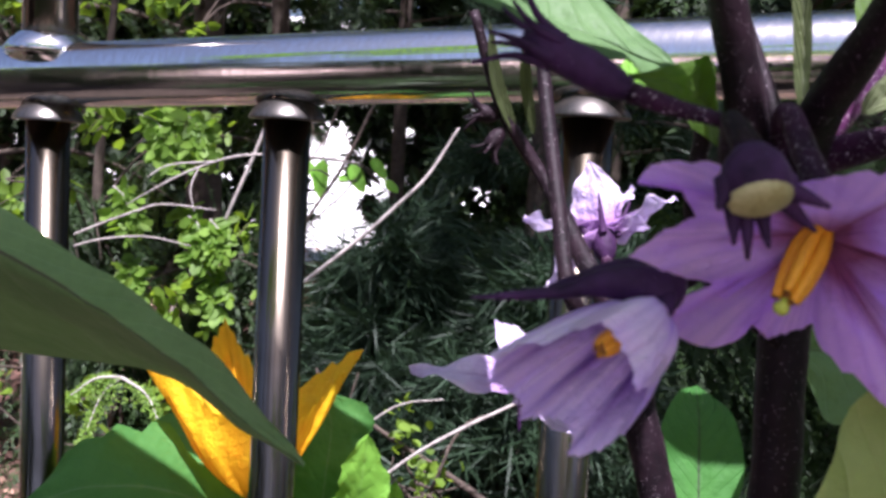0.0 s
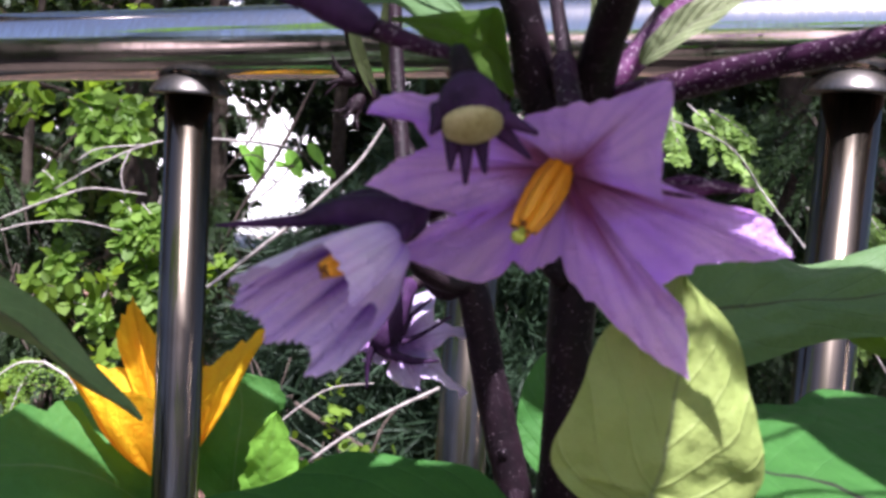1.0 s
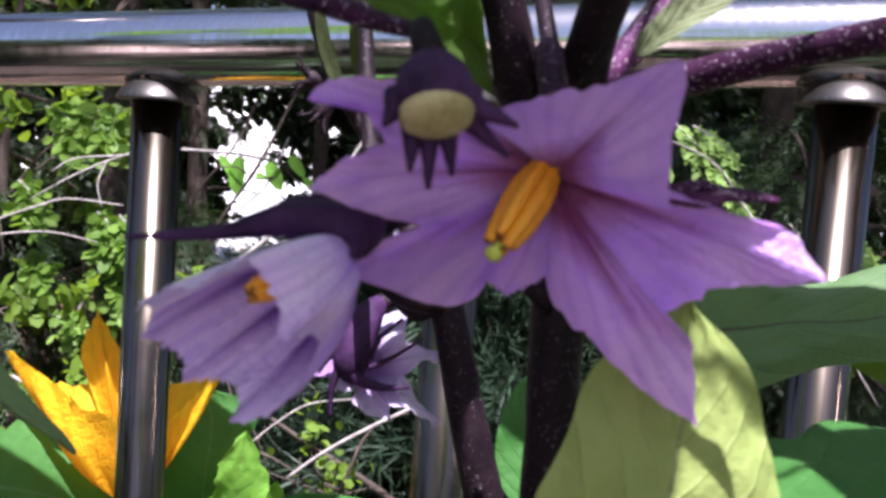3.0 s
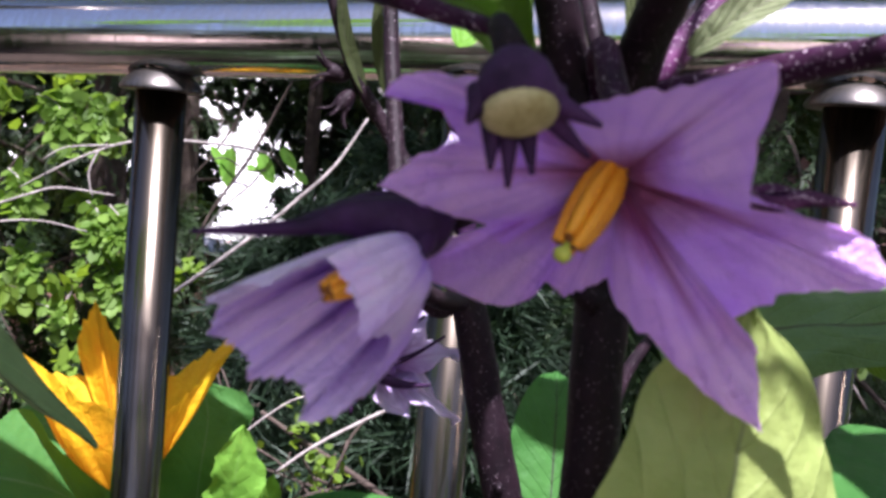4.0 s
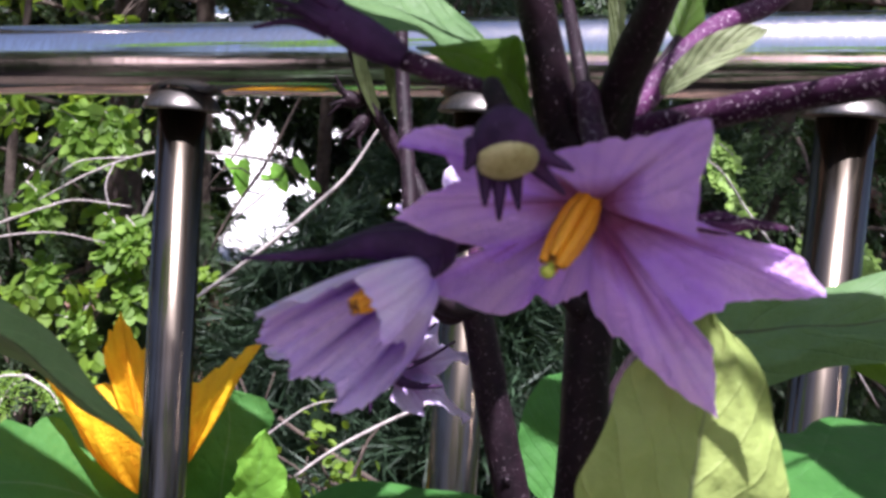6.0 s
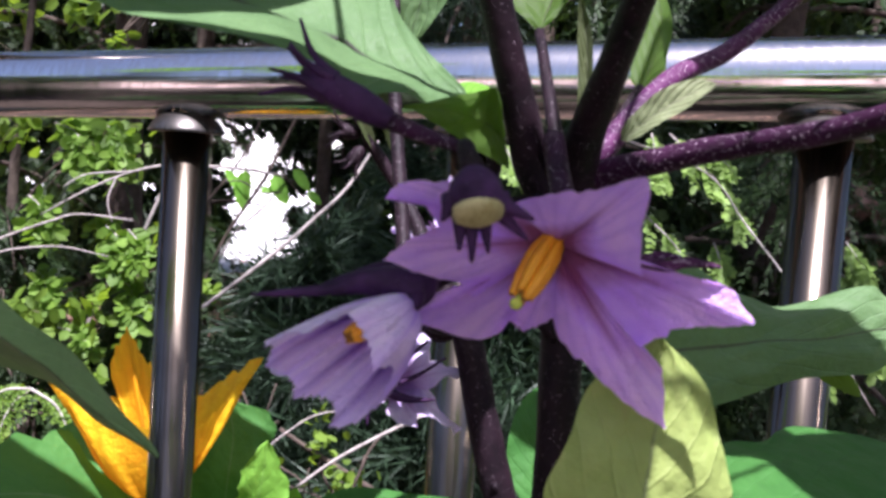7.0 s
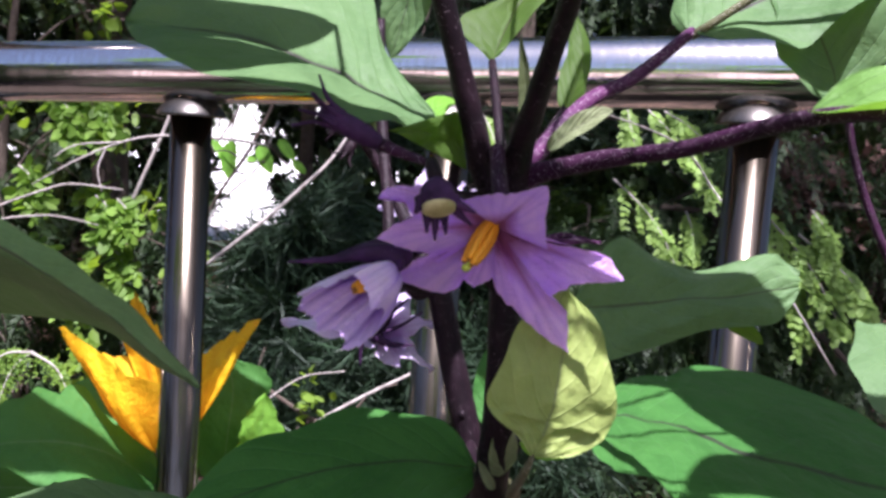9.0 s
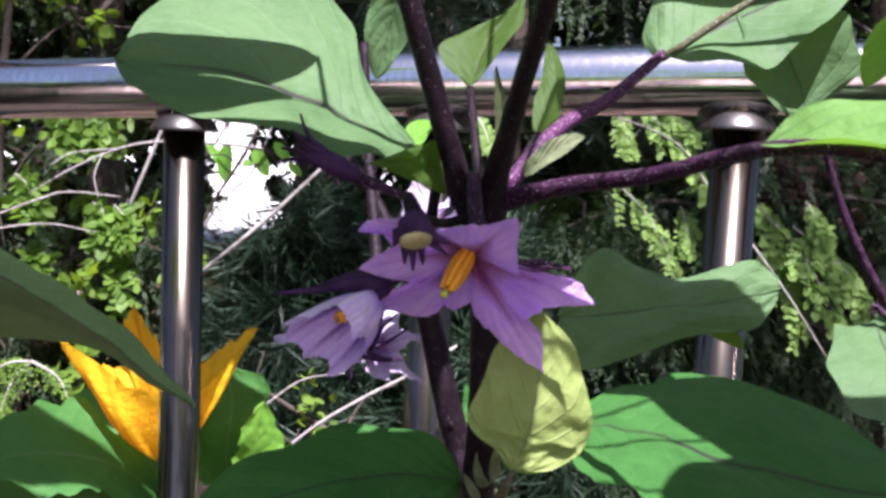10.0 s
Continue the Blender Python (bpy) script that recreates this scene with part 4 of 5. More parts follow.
leaf(plant, [(0.087, 0.208, 1.076), (0.092, 0.215, 1.087), (0.095, 0.224, 1.098), (0.093, 0.232, 1.110)], 0.0075, (-0.2, 0.90, 0.1), YOUNG_LEAF, "young translucent leaf at the fork", fold=0.4, ripple=0.06, seed=13)
rod("petiole", [(0.074, 0.197, 1.056), (0.080, 0.203, 1.066), (0.087, 0.208, 1.077)], [0.0020, 0.0018, 0.0012], PURPLE, plant, "", 10, 12)
leaf(plant, [(0.079, 0.190, 1.063), (0.085, 0.186, 1.069), (0.092, 0.184, 1.074), (0.097, 0.183, 1.0765)], 0.0046, (-0.3, -0.8, 0.5), FUZZY_LEAF, "small pale woolly leaf", fold=0.4, ripple=0.06, seed=14)
leaf(plant, [(0.074, 0.208, 1.064), (0.0745, 0.214, 1.085), (0.072, 0.216, 1.10)], 0.0028, (-0.6, -0.8, 0.1), GREEN_LEAF, "small olive leaf at the fork", fold=0.5, ripple=0.06, seed=18)
leaf(plant, [(0.047, 0.335, 1.150), (0.040, 0.345, 1.130), (0.033, 0.350, 1.100)], 0.016, (-0.3, -0.9, 0.3), EGG_LEAF, "grey-green leaf on the rear shoot", fold=0.2, ripple=0.06, seed=15)
leaf(plant, [(0.0445, 0.255, 1.068), (0.050, 0.262, 1.077), (0.058, 0.266, 1.079)], 0.006, (0.1, -0.5, 0.85), LIME_LEAF, "small lime green leaf tip", fold=0.2, seed=16)
leaf(plant, [(0.0760, 0.2050, 0.9541), (0.0739, 0.2000, 0.9602), (0.0734, 0.1960, 0.9682), (0.0748, 0.1980, 0.9737)], 0.0066, (0.1, -0.9, 0.35), FUZZY_LEAF, "young woolly leaf low on the stem", fold=0.2, ripple=0.08, seed=17)
leaf(plant, [(0.0710, 0.1950, 0.9517), (0.0686, 0.1950, 0.9560), (0.0653, 0.1950, 0.9616)], 0.0022, (-0.2, -0.9, 0.3), FUZZY_LEAF, "small pale woolly leaf bud", fold=0.3, seed=28)
# Its shade comes from a tilt off the sun and the darker green.
leaf(plant, [(0.0970, 0.3400, 0.9250), (0.0985, 0.3500, 0.9400), (0.1000, 0.3600, 0.9560), (0.1030, 0.3800, 0.9660)], 0.020, (-0.1, -0.92, -0.25), EGG_DEEP_SHADED, "shaded leaf behind the stems", fold=0.2, ripple=0.05, seed=19)
leaf(plant, [(-0.0282, 0.2600, 0.9101), (-0.0539, 0.2500, 0.9153), (-0.0848, 0.2400, 0.9188), (-0.1134, 0.2300, 0.9187)], 0.022, (0.0, -0.35, 0.93), EGG_LEAF, "pale grey-green low leaf", fold=0.1, ripple=0.06, seed=26)
rod("petiole", [(0.0898, 0.2897, 0.8700), (0.06, 0.29, 0.885), (-0.0282, 0.2600, 0.9101)], [0.0026, 0.0022, 0.0018], GREEN_STEM, plant, "", 10, 12)
rod("thorny_stub", [(0.0765, 0.2400, 0.9300), (0.076, 0.300, 0.935), (0.071, 0.297, 0.949)], [0.003, 0.0024, 0.0012], PURPLE, plant, "", 10, 12, 0.15)
leaf(plant, [(0.0230, 0.349, 1.060), (0.0150, 0.346, 1.078), (0.0115, 0.344, 1.098)], 0.0034, (0.4, -0.9, 0.1), GREEN_LEAF, "narrow olive leaf on the rear shoot", fold=0.4, seed=22)
leaf(plant, [(0.0300, 0.349, 1.060), (0.0255, 0.346, 1.080), (0.0250, 0.344, 1.100)], 0.0028, (-0.3, -0.9, 0.1), GREEN_LEAF, "narrow olive leaf on the rear shoot", fold=0.4, seed=23)
leaf(plant, [(0.2200, 0.2, 1.1250), (0.2050, 0.2, 1.1130), (0.1960, 0.2, 1.0980)], 0.012, (0.1, 0.7, 0.6), LIME_LEAF, "small bright leaf lit through by the sun", fold=0.2, seed=24)
rod("petiole", [(0.137, 0.239, 1.107), (0.180, 0.225, 1.135), (0.2200, 0.2, 1.1250)], [0.0016, 0.0014, 0.001], GREEN_STEM, plant, "", 8, 12)
# unseen upper leaves, added above the view to shade the flowers and lower leaves
for base, pts, w, sd in [
        ((0.07, 0.071, 1.19), [(0.085, 0.140, 1.172), (0.060, 0.110, 1.167), (0.028, 0.090, 1.158), (-0.020, 0.074, 1.142)], 0.043, 30),
        ((0.021, 0.161, 1.182), [(-0.008, -0.010, 1.400), (-0.050, -0.045, 1.400), (-0.100, -0.070, 1.390), (-0.170, -0.095, 1.370)], 0.046, 37),
        ((0.021, 0.161, 1.182), [(0.010, 0.150, 1.190), (-0.030, 0.122, 1.182), (-0.065, 0.100, 1.170), (-0.110, 0.08, 1.150)], 0.040, 32),
        ((0.0205, 0.161, 1.186), [(0.015, 0.192, 1.186), (-0.010, 0.185, 1.176), (-0.045, 0.175, 1.162), (-0.09, 0.16, 1.140)], 0.022, 31),
        ((0.07, 0.07, 1.20), [(0.158, 0.135, 1.215), (0.220, 0.130, 1.215), (0.300, 0.125, 1.205), (0.400, 0.120, 1.185)], 0.078, 33),
        ((0.07, 0.07, 1.20), [(0.081, 0.110, 1.205), (0.0785, 0.088, 1.205), (0.0765, 0.060, 1.200), (0.0755, 0.030, 1.190)], 0.018, 39),
        ((0.07, 0.07, 1.20), [(0.215, 0.050, 1.212), (0.260, 0.040, 1.212), (0.320, 0.032, 1.200), (0.420, 0.020, 1.180)], 0.066, 38),
        ((0.07, 0.07, 1.20), [(0.082, 0.248, 1.200), (0.130, 0.246, 1.205), (0.190, 0.243, 1.205), (0.252, 0.240, 1.200)], 0.026, 40),
        ((0.07, 0.07, 1.20), [(0.139, 0.059, 1.200), (0.169, 0.074, 1.203), (0.209, 0.086, 1.203), (0.275, 0.097, 1.195)], 0.022, 42),
        ((0.0205, 0.161, 1.186), [(-0.046, 0.165, 1.190), (-0.075, 0.165, 1.188), (-0.115, 0.160, 1.178), (-0.175, 0.150, 1.160)], 0.034, 43),
        ((0.07, 0.07, 1.20), [(0.172, 0.112, 1.200), (0.200, 0.112, 1.204), (0.240, 0.112, 1.204), (0.300, 0.110, 1.195)], 0.046, 41),
        ((0.07, 0.07, 1.20), [(0.100, 0.168, 1.205), (0.125, 0.166, 1.210), (0.150, 0.164, 1.212), (0.180, 0.162, 1.21)], 0.026, 34)]:
    leaf(plant, pts, w, (0.0, -0.25, 0.97), EGG_LEAF, "unseen upper leaf added to cast shade", shape=blunt, fold=0.1, ripple=0.06, seed=sd)
    rod("petiole", [base, (Vector(base) + Vector(pts[0])) / 2 + Vector((0, 0, 0.006)), pts[0]], [0.0010, 0.0009, 0.0009], PURPLE, plant, "", 10, 10)
# Stands out of view; added to throw broken shade on the squash leaves.
tall = thing("eggplant_plant", "unseen tall eggplant added to shade the squash", "plant")
rod("stem", [(-0.62, 0.40, 0.0), (-0.60, 0.42, 0.7), (-0.55, 0.46, 1.22), (-0.52, 0.48, 1.36)], [0.009, 0.008, 0.006, 0.004], PURPLE, tall, "", 12, 24, 0.1)
for pts, w, sd in [([(-0.38, 0.455, 1.34), (-0.28, 0.465, 1.34), (-0.18, 0.475, 1.33), (-0.06, 0.480, 1.31)], 0.054, 35),
                   ([(-0.40, 0.41, 1.29), (-0.31, 0.42, 1.30), (-0.22, 0.42, 1.29), (-0.12, 0.425, 1.27)], 0.036, 29),
                   ([(-0.52, 0.50, 1.30), (-0.44, 0.52, 1.31), (-0.35, 0.525, 1.31), (-0.25, 0.53, 1.29)], 0.045, 36)]:
    leaf(tall, pts, w, (0.0, -0.2, 0.98), EGG_LEAF, fold=0.1, ripple=0.06, seed=sd)
    rod("petiole", [(-0.55, 0.46, 1.22), (-0.47, 0.48, 1.30), pts[0]], [0.003, 0.0024, 0.002], PURPLE, tall, "", 10, 14)
neighbour = thing("eggplant_plant", "second eggplant with a reddish stem and pale leaf", "plant")
rod("stem", [(0.36, 0.42, 0.0), (0.36, 0.40, 0.6), (0.335, 0.365, 0.94), (0.314, 0.36, 0.984), (0.284, 0.36, 1.031), (0.262, 0.36, 1.085), (0.25, 0.35, 1.16)], [0.008, 0.006, 0.0030, 0.0025, 0.0022, 0.0018, 0.0012], PURPLE_LIT, neighbour, "reddish purple stem", 12, 50, 0.1)
leaf(neighbour, [(0.3048, 0.3720, 0.9885), (0.2976, 0.3450, 0.9768), (0.2924, 0.3150, 0.9648), (0.2905, 0.2850, 0.9498)], 0.040, (-0.10, -0.70, 0.70), EGG_LEAF, "pale sunlit hanging leaf", shape=blunt, fold=0.1, ripple=0.08, lobes=0.06, seed=11)
rod("petiole", [(0.314, 0.36, 0.984), (0.305, 0.372, 0.996), (0.3048, 0.3720, 0.9885)], [0.0018, 0.0015, 0.0012], PURPLE_LIT, neighbour, "", 10, 10)


# ---- the squash behind the rail ----
squash = thing("squash_plant", "squash plant with a yellow-orange blossom and toothed leaves", "plant")
rod("stem", [(-0.05, 0.95, 0.0), (-0.08, 0.90, 0.35), (-0.11, 0.84, 0.60), (-0.125, 0.81, 0.72)], [0.012, 0.011, 0.009, 0.007], GREEN_STEM, squash, "", 12, 30)
SB, SA = Vector((-0.140, 0.775, 0.772)), Vector((0.0, -0.12, 1.0)).normalized()
blossom = calyx_cup(SB - SA * 0.02, SA, 0.03, 0.011, squash, "flower", "open yellow-orange squash blossom", GREEN_STEM)
rod("pedicel", [(-0.125, 0.81, 0.70), (-0.13, 0.79, 0.73), SB - SA * 0.019], [0.006, 0.005, 0.005], GREEN_STEM, blossom, "", 10, 12)
THROAT = SB - SA * 0.012
for k, (le, tip, ri, bow) in enumerate([
        ([(-0.1285, 0.735, 0.8370), (-0.1685, 0.750, 0.8433), (-0.2031, 0.760, 0.8606)], (-0.2380, 0.768, 0.8780), [(-0.2134, 0.800, 0.8483), (-0.1842, 0.820, 0.8443)], (-0.007, -0.016, -0.006)),
        ([(-0.1842, 0.820, 0.8443), (-0.1935, 0.815, 0.8690)], (-0.1770, 0.800, 0.9070), [(-0.1600, 0.820, 0.8690), (-0.1434, 0.830, 0.8403)], (-0.002, 0.006, 0.0)),
        ([(-0.1434, 0.830, 0.8403), (-0.1228, 0.822, 0.8404), (-0.0913, 0.800, 0.8734)], (-0.0585, 0.770, 0.8950), [(-0.0858, 0.760, 0.8612), (-0.1071, 0.745, 0.8369)], (0.007, -0.010, -0.006)),
        ([(-0.1071, 0.745, 0.8369)], (-0.1151, 0.728, 0.8262), [(-0.1285, 0.735, 0.8370)], (0.0, -0.006, -0.004))]):
    lobe(blossom, THROAT, le, tip, ri, bow, SQUASH_PETAL, 0.006, 0.007, 80 + k, fan=0.45)
for pts, w, up, m, lab, sd in [
        ([(-0.1496, 0.7900, 0.7291), (-0.1994, 0.7500, 0.7743), (-0.2482, 0.7200, 0.7880), (-0.3007, 0.7000, 0.7760)], 0.064, (0.0, -0.55, 0.83), SQUASH_LEAF, "broad toothed squash leaf, half in shade", 90),
        ([(-0.1809, 0.8600, 0.7652), (-0.2252, 0.8700, 0.7846), (-0.2834, 0.8800, 0.7712)], 0.030, (0.1, -0.6, 0.8), SQUASH_LEAF, "shaded squash leaf behind the blossom", 91),
        ([(-0.095, 0.84, 0.72), (-0.090, 0.82, 0.77), (-0.088, 0.83, 0.81), (-0.096, 0.840, 0.838)], 0.056, (0.15, -0.85, 0.45), SQUASH_LEAF, "upright squash leaf beside the baluster", 92),
        ([(-0.062, 0.770, 0.745), (-0.055, 0.762, 0.785), (-0.0507, 0.759, 0.8274)], 0.026, (0.1, -0.9, 0.4), LIME_LEAF, "small lime green young squash leaf", 93),
        ([(-0.035, 0.80, 0.735), (-0.030, 0.79, 0.760), (-0.028, 0.785, 0.782)], 0.013, (0.1, -0.8, 0.5), LIME_LEAF, "small lime green young squash leaf", 96),
        ([(-0.12, 0.80, 0.70), (-0.09, 0.75, 0.725), (-0.03, 0.71, 0.72)], 0.05, (0.1, -0.5, 0.85), SQUASH_LEAF, "low squash leaf", 94),
        ([(-0.13, 0.80, 0.69), (-0.2196, 0.7800, 0.7207), (-0.2768, 0.7600, 0.7320), (-0.3477, 0.7400, 0.7329)], 0.055, (0.0, -0.5, 0.85), SQUASH_LEAF, "low squash leaf in the shade", 97),
        ([(-0.13, 0.79, 0.70), (-0.17, 0.72, 0.72), (-0.22, 0.66, 0.70)], 0.05, (0.0, -0.5, 0.85), SQUASH_LEAF, "low squash leaf", 95)]:
    leaf(squash, pts, w, up, m, lab, fold=0.2, lobes=0.12, lobe_count=2.0, ripple=0.10, teeth=0.25, seed=sd)
    rod("petiole", [(-0.10, 0.86, 0.60), Vector(pts[0]) + Vector((0.01, 0.02, -0.06)), pts[0]], [0.005, 0.004, 0.003], GREEN_STEM, squash, "", 10, 12)


# ---- trees beyond the rail ----
def leaf_cloud(centres, directions, normals, length, width, rng, fold=0.25, rounded=False):
    """Many small folded leaves as one mesh: four corners each, bent along the middle."""
    n = len(centres)
    d = directions / (np.linalg.norm(directions, axis=1, keepdims=True) + 1e-9)
    nn = normals - d * np.sum(normals * d, axis=1, keepdims=True)
    nn /= np.linalg.norm(nn, axis=1, keepdims=True) + 1e-9
    s = np.cross(d, nn)
    ln = (length * rng.uniform(0.6, 1.25, n))[:, None]
    wd = (width * rng.uniform(0.6, 1.25, n))[:, None]
    a = centres
    b = centres + d * ln * 0.45 + s * wd + nn * wd * fold
    c = centres + d * ln
    e = centres + d * ln * 0.45 - s * wd + nn * wd * fold
    if rounded:
        up, dn = d * ln * 0.25, d * ln * 0.30
        b2, e2 = b + dn * 0.9 - s * wd * 0.12, e + dn * 0.9 + s * wd * 0.12
        b1, e1 = b - up - s * wd * 0.15, e - up + s * wd * 0.15
        verts = np.stack([a, b1, b2, c, e2, e1], axis=1).reshape(-1, 3)
        k = np.arange(n)[:, None] * 6
        return verts, np.concatenate([k + np.array([t]) for t in ((0, 1, 2), (0, 2, 3), (0, 3, 4), (0, 4, 5))])
    verts = np.stack([a, b, c, e], axis=1).reshape(-1, 3)
    k = np.arange(n)[:, None] * 4
    faces = np.concatenate([k + np.array([[0, 1, 2]]), k + np.array([[0, 2, 3]])])
    return verts, faces


def joined(parts):
    vs, fs, at = [], [], 0
    for v, f in parts:
        vs.append(v)
        fs.append(f + at)
        at += len(v)
    return np.concatenate(vs), np.concatenate(fs)


def cloud_object(name, parts, material, parent, label=""):
    v, f = joined(parts)
    me = bpy.data.meshes.new(name)
    me.vertices.add(len(v))
    me.vertices.foreach_set("co", v.astype(np.float32).ravel())
    me.loops.add(len(f) * 3)
    me.loops.foreach_set("vertex_index", f.astype(np.int32).ravel())
    me.polygons.add(len(f))
    me.polygons.foreach_set("loop_start", np.arange(len(f), dtype=np.int32) * 3)
    me.materials.append(material)
    me.update()
    me.validate()
    ob = new(name, me)
    ob.parent = parent
    if label:
        ob["label"] = label
    return ob


def unit(v):
    v = np.asarray(v, float)
    return v / (np.linalg.norm(v) + 1e-9)


def sprays(points, heading, rng, reach, leaflets, length, width, droop):
    """Flat hanging fronds: at each point a curved spine with pairs of leaflets."""
    parts = []
    for p, h in zip(points, heading):
        h = unit(h)
        side = unit(np.cross(h, (0, 0, 1)) + rng.normal(0, 0.15, 3))
        r = reach * rng.uniform(0.6, 1.3)
        s = np.repeat(np.linspace(0.08, 1, leaflets), 2)
        spine = p + np.outer(s * r, h) + np.outer(-droop * r * s ** 2, (0, 0, 1))
        tang = h[None] + np.outer(-2 * droop * s, (0, 0, 1))
        sign = np.tile((1.0, -1.0), leaflets)[:, None]
        d = tang * 0.9 + sign * side * (1.0 - s[:, None] * 0.5) + rng.normal(0, 0.38, (len(s), 3))
        nrm = np.cross(tang, side) * -1 + rng.normal(0, 0.15, (len(s), 3))
        parts.append(leaf_cloud(spine, d, nrm, length, width, rng, 0.1))
    return parts


def tufts(points, heading, rng, needles, length):
    """Pine tufts: thin needles that spread from a shoot's end."""
    parts = []
    for p, h in zip(points, heading):
        d = rng.normal(0, 0.75, (needles, 3)) + unit(h) * 0.9
        c = np.repeat(np.asarray(p)[None], needles, 0) + rng.normal(0, 0.012, (needles, 3))
        parts.append(leaf_cloud(c, d, rng.normal(0, 1, (needles, 3)), length, length * 0.032, rng, 0.0))
    return parts


def limb_line(base, heading, length, sag):
    h = unit(heading)
    return [Vector(base), Vector(base) + Vector(h) * length * 0.4, Vector(base) + Vector(h) * length * 0.75 + Vector((0, 0, -sag * 0.45)), Vector(base) + Vector(h) * length + Vector((0, 0, -sag))]


def conifer(foot, height, girth, limbs, low, seed, label, kind, material, reach, gap=None, over=0):
    """A conifer: trunk, drooping limbs, and a crown of fronds or needle tufts set along them. gap: a test for places
    that stay open. over: unseen high limbs, added to shade the trees below.
    """
    rng = np.random.default_rng(seed)
    tree = thing("conifer_tree", label, "tree")
    f = Vector(foot)
    lean = Vector((rng.normal(0, 0.02), rng.normal(0, 0.02), 0)) * height
    rod("trunk", [f, f + Vector((0, 0, height * 0.5)) + lean * 0.5, f + Vector((0, 0, height)) + lean], [girth, girth * 0.75, girth * 0.2], BARK, tree, "", 12, 24, 0.2)
    parts = []
    for i in range(limbs + over):
        z = low + (height - low) * (i + rng.uniform(0, 1)) / limbs
        ang = i * 2.4 + rng.uniform(-0.4, 0.4)
        ln = reach * (1.05 - 0.75 * (z - low) / (height - low)) * rng.uniform(0.75, 1.15)
        if i >= limbs:
            z, ang, ln = rng.uniform(2.9, 4.3), rng.uniform(-2.9, -0.25), rng.uniform(1.5, 2.6)
        base = f + Vector((0, 0, z)) + lean * (z / height)
        line = limb_line(base, (math.cos(ang), math.sin(ang), 0.10), ln, ln * rng.uniform(0.15, 0.4))
        pts = [np.array(q) for q in spline(line, 14)]
        if gap and any(gap(q) for q in pts[4:]):
            line = limb_line(base, (math.cos(ang), math.sin(ang), 0.10), ln * 0.35, ln * 0.05)
            pts = [np.array(q) for q in spline(line, 14)]
        rod("limb", line, [girth * 0.22, girth * 0.14, girth * 0.04], BARK, tree, "", 6, 10)
        at, head = [], []
        for s in range(2, 14):
            for _ in range(5 if kind == "cedar" else 4):
                d = unit(pts[min(s + 1, 13)] - pts[s - 1])
                side = unit(np.cross(d, (0, 0, 1))) * rng.choice((-1, 1))
                h = d * rng.uniform(0.3, 1.0) + side * rng.uniform(0.2, 1.0) + np.array((0, 0, rng.uniform(-0.35, 0.15)))
                p = pts[s] + rng.normal(0, 0.035, 3) + (side * rng.uniform(0, 0.15) if kind != "cedar" else 0)
                if gap and gap(p + unit(h) * 0.1):
                    continue
                at.append(p)
                head.append(h)
        if not at:
            continue
        if kind == "cedar":
            parts += sprays(at, head, rng, 0.24, 22, 0.024, 0.0036, 0.45)
        else:
            parts += tufts(at, head, rng, 20, 0.12)
    cloud_object("crown", parts, material, tree)
    return tree


def broadleaf(foot, height, girth, blobs, count, size, seed, label, material, gap=None):
    """A leafy sapling: trunk, limbs that reach to each clump, and loose clumps of single leaves."""
    rng = np.random.default_rng(seed)
    tree = thing("broadleaf_tree", label, "tree")
    f = Vector(foot)
    rod("trunk", [f, f + Vector((rng.normal(0, 0.05), 0.03, height * 0.5)), f + Vector((rng.normal(0, 0.08), 0, height))], [girth, girth * 0.8, girth * 0.35], BARK, tree, "", 12, 24, 0.2)
    parts = []
    for (x, y, z, r) in blobs:
        c = np.array((x, y, z))
        start = f + Vector((0, 0, max(0.15, min(height, z - 0.25))))
        mid = start.lerp(Vector(c), 0.55) + Vector((0, 0, 0.06))
        rod("limb", [start, mid, Vector(c)], [girth * 0.3, girth * 0.18, 0.004], BARK, tree, "", 6, 10)
        for _ in range(7):
            rod("twig", [Vector(c - (c - np.array(start)) * 0.15), Vector(c + rng.normal(0, r * 0.4, 3)), Vector(c + rng.normal(0, r * 0.7, 3))], [0.004, 0.003, 0.0015], BARK, tree, "", 5, 6)
        sub = c + rng.normal(0, 0.55 * r, (max(3, count // 24), 3))
        p = np.repeat(sub, 24, 0) + rng.normal(0, 0.06 * r + 0.016, (len(sub) * 24, 3))
        if gap:
            p = p[[not gap(q) for q in p]]
        d = rng.normal(0, 1, p.shape) + np.array((0, -0.3, -0.5))
        nrm = rng.normal(0, 0.6, p.shape) + np.array((0, -0.4, 1.0))
        parts.append(leaf_cloud(p, d, nrm, size, size * 0.34, rng, 0.25, True))
    cloud_object("crown", parts, material, tree)
    return tree


def opening(p):
    """The clear way between the trees to the bright road."""
    k = (p[1] + 0.12)
    x = (p[0] - 0.025) / k
    z = (p[2] - 1.07) / k
    rag = 0.030 * noise.noise(Vector((x * 26, z * 26, 0.3))) + 0.014 * noise.noise(Vector((x * 90, z * 90, 7.3)))
    if p[1] > 0.9 and -0.0024 - 0.5 * rag < x < 0.0095 + 0.5 * rag and -0.1079 - rag < z < -0.0484 + rag:
        return True
    if p[1] > 0.9 and abs(x - (-0.1527)) < 0.014 + 0.4 * rag and abs(z - (-0.1644)) < 0.017 + 0.4 * rag:
        return True
    return p[1] > 0.9 and -0.156 - rag < x < -0.061 + rag and -0.116 - rag < z < 0.009 + 1.4 * rag - 0.45 * max(0.0, x + 0.115)


conifer((0.34, 3.6, 0), 5.5, 0.055, 30, 0.3, 1, "dark pine with long soft needles", "pine", NEEDLES_SHADED, 1.05, opening, 30)
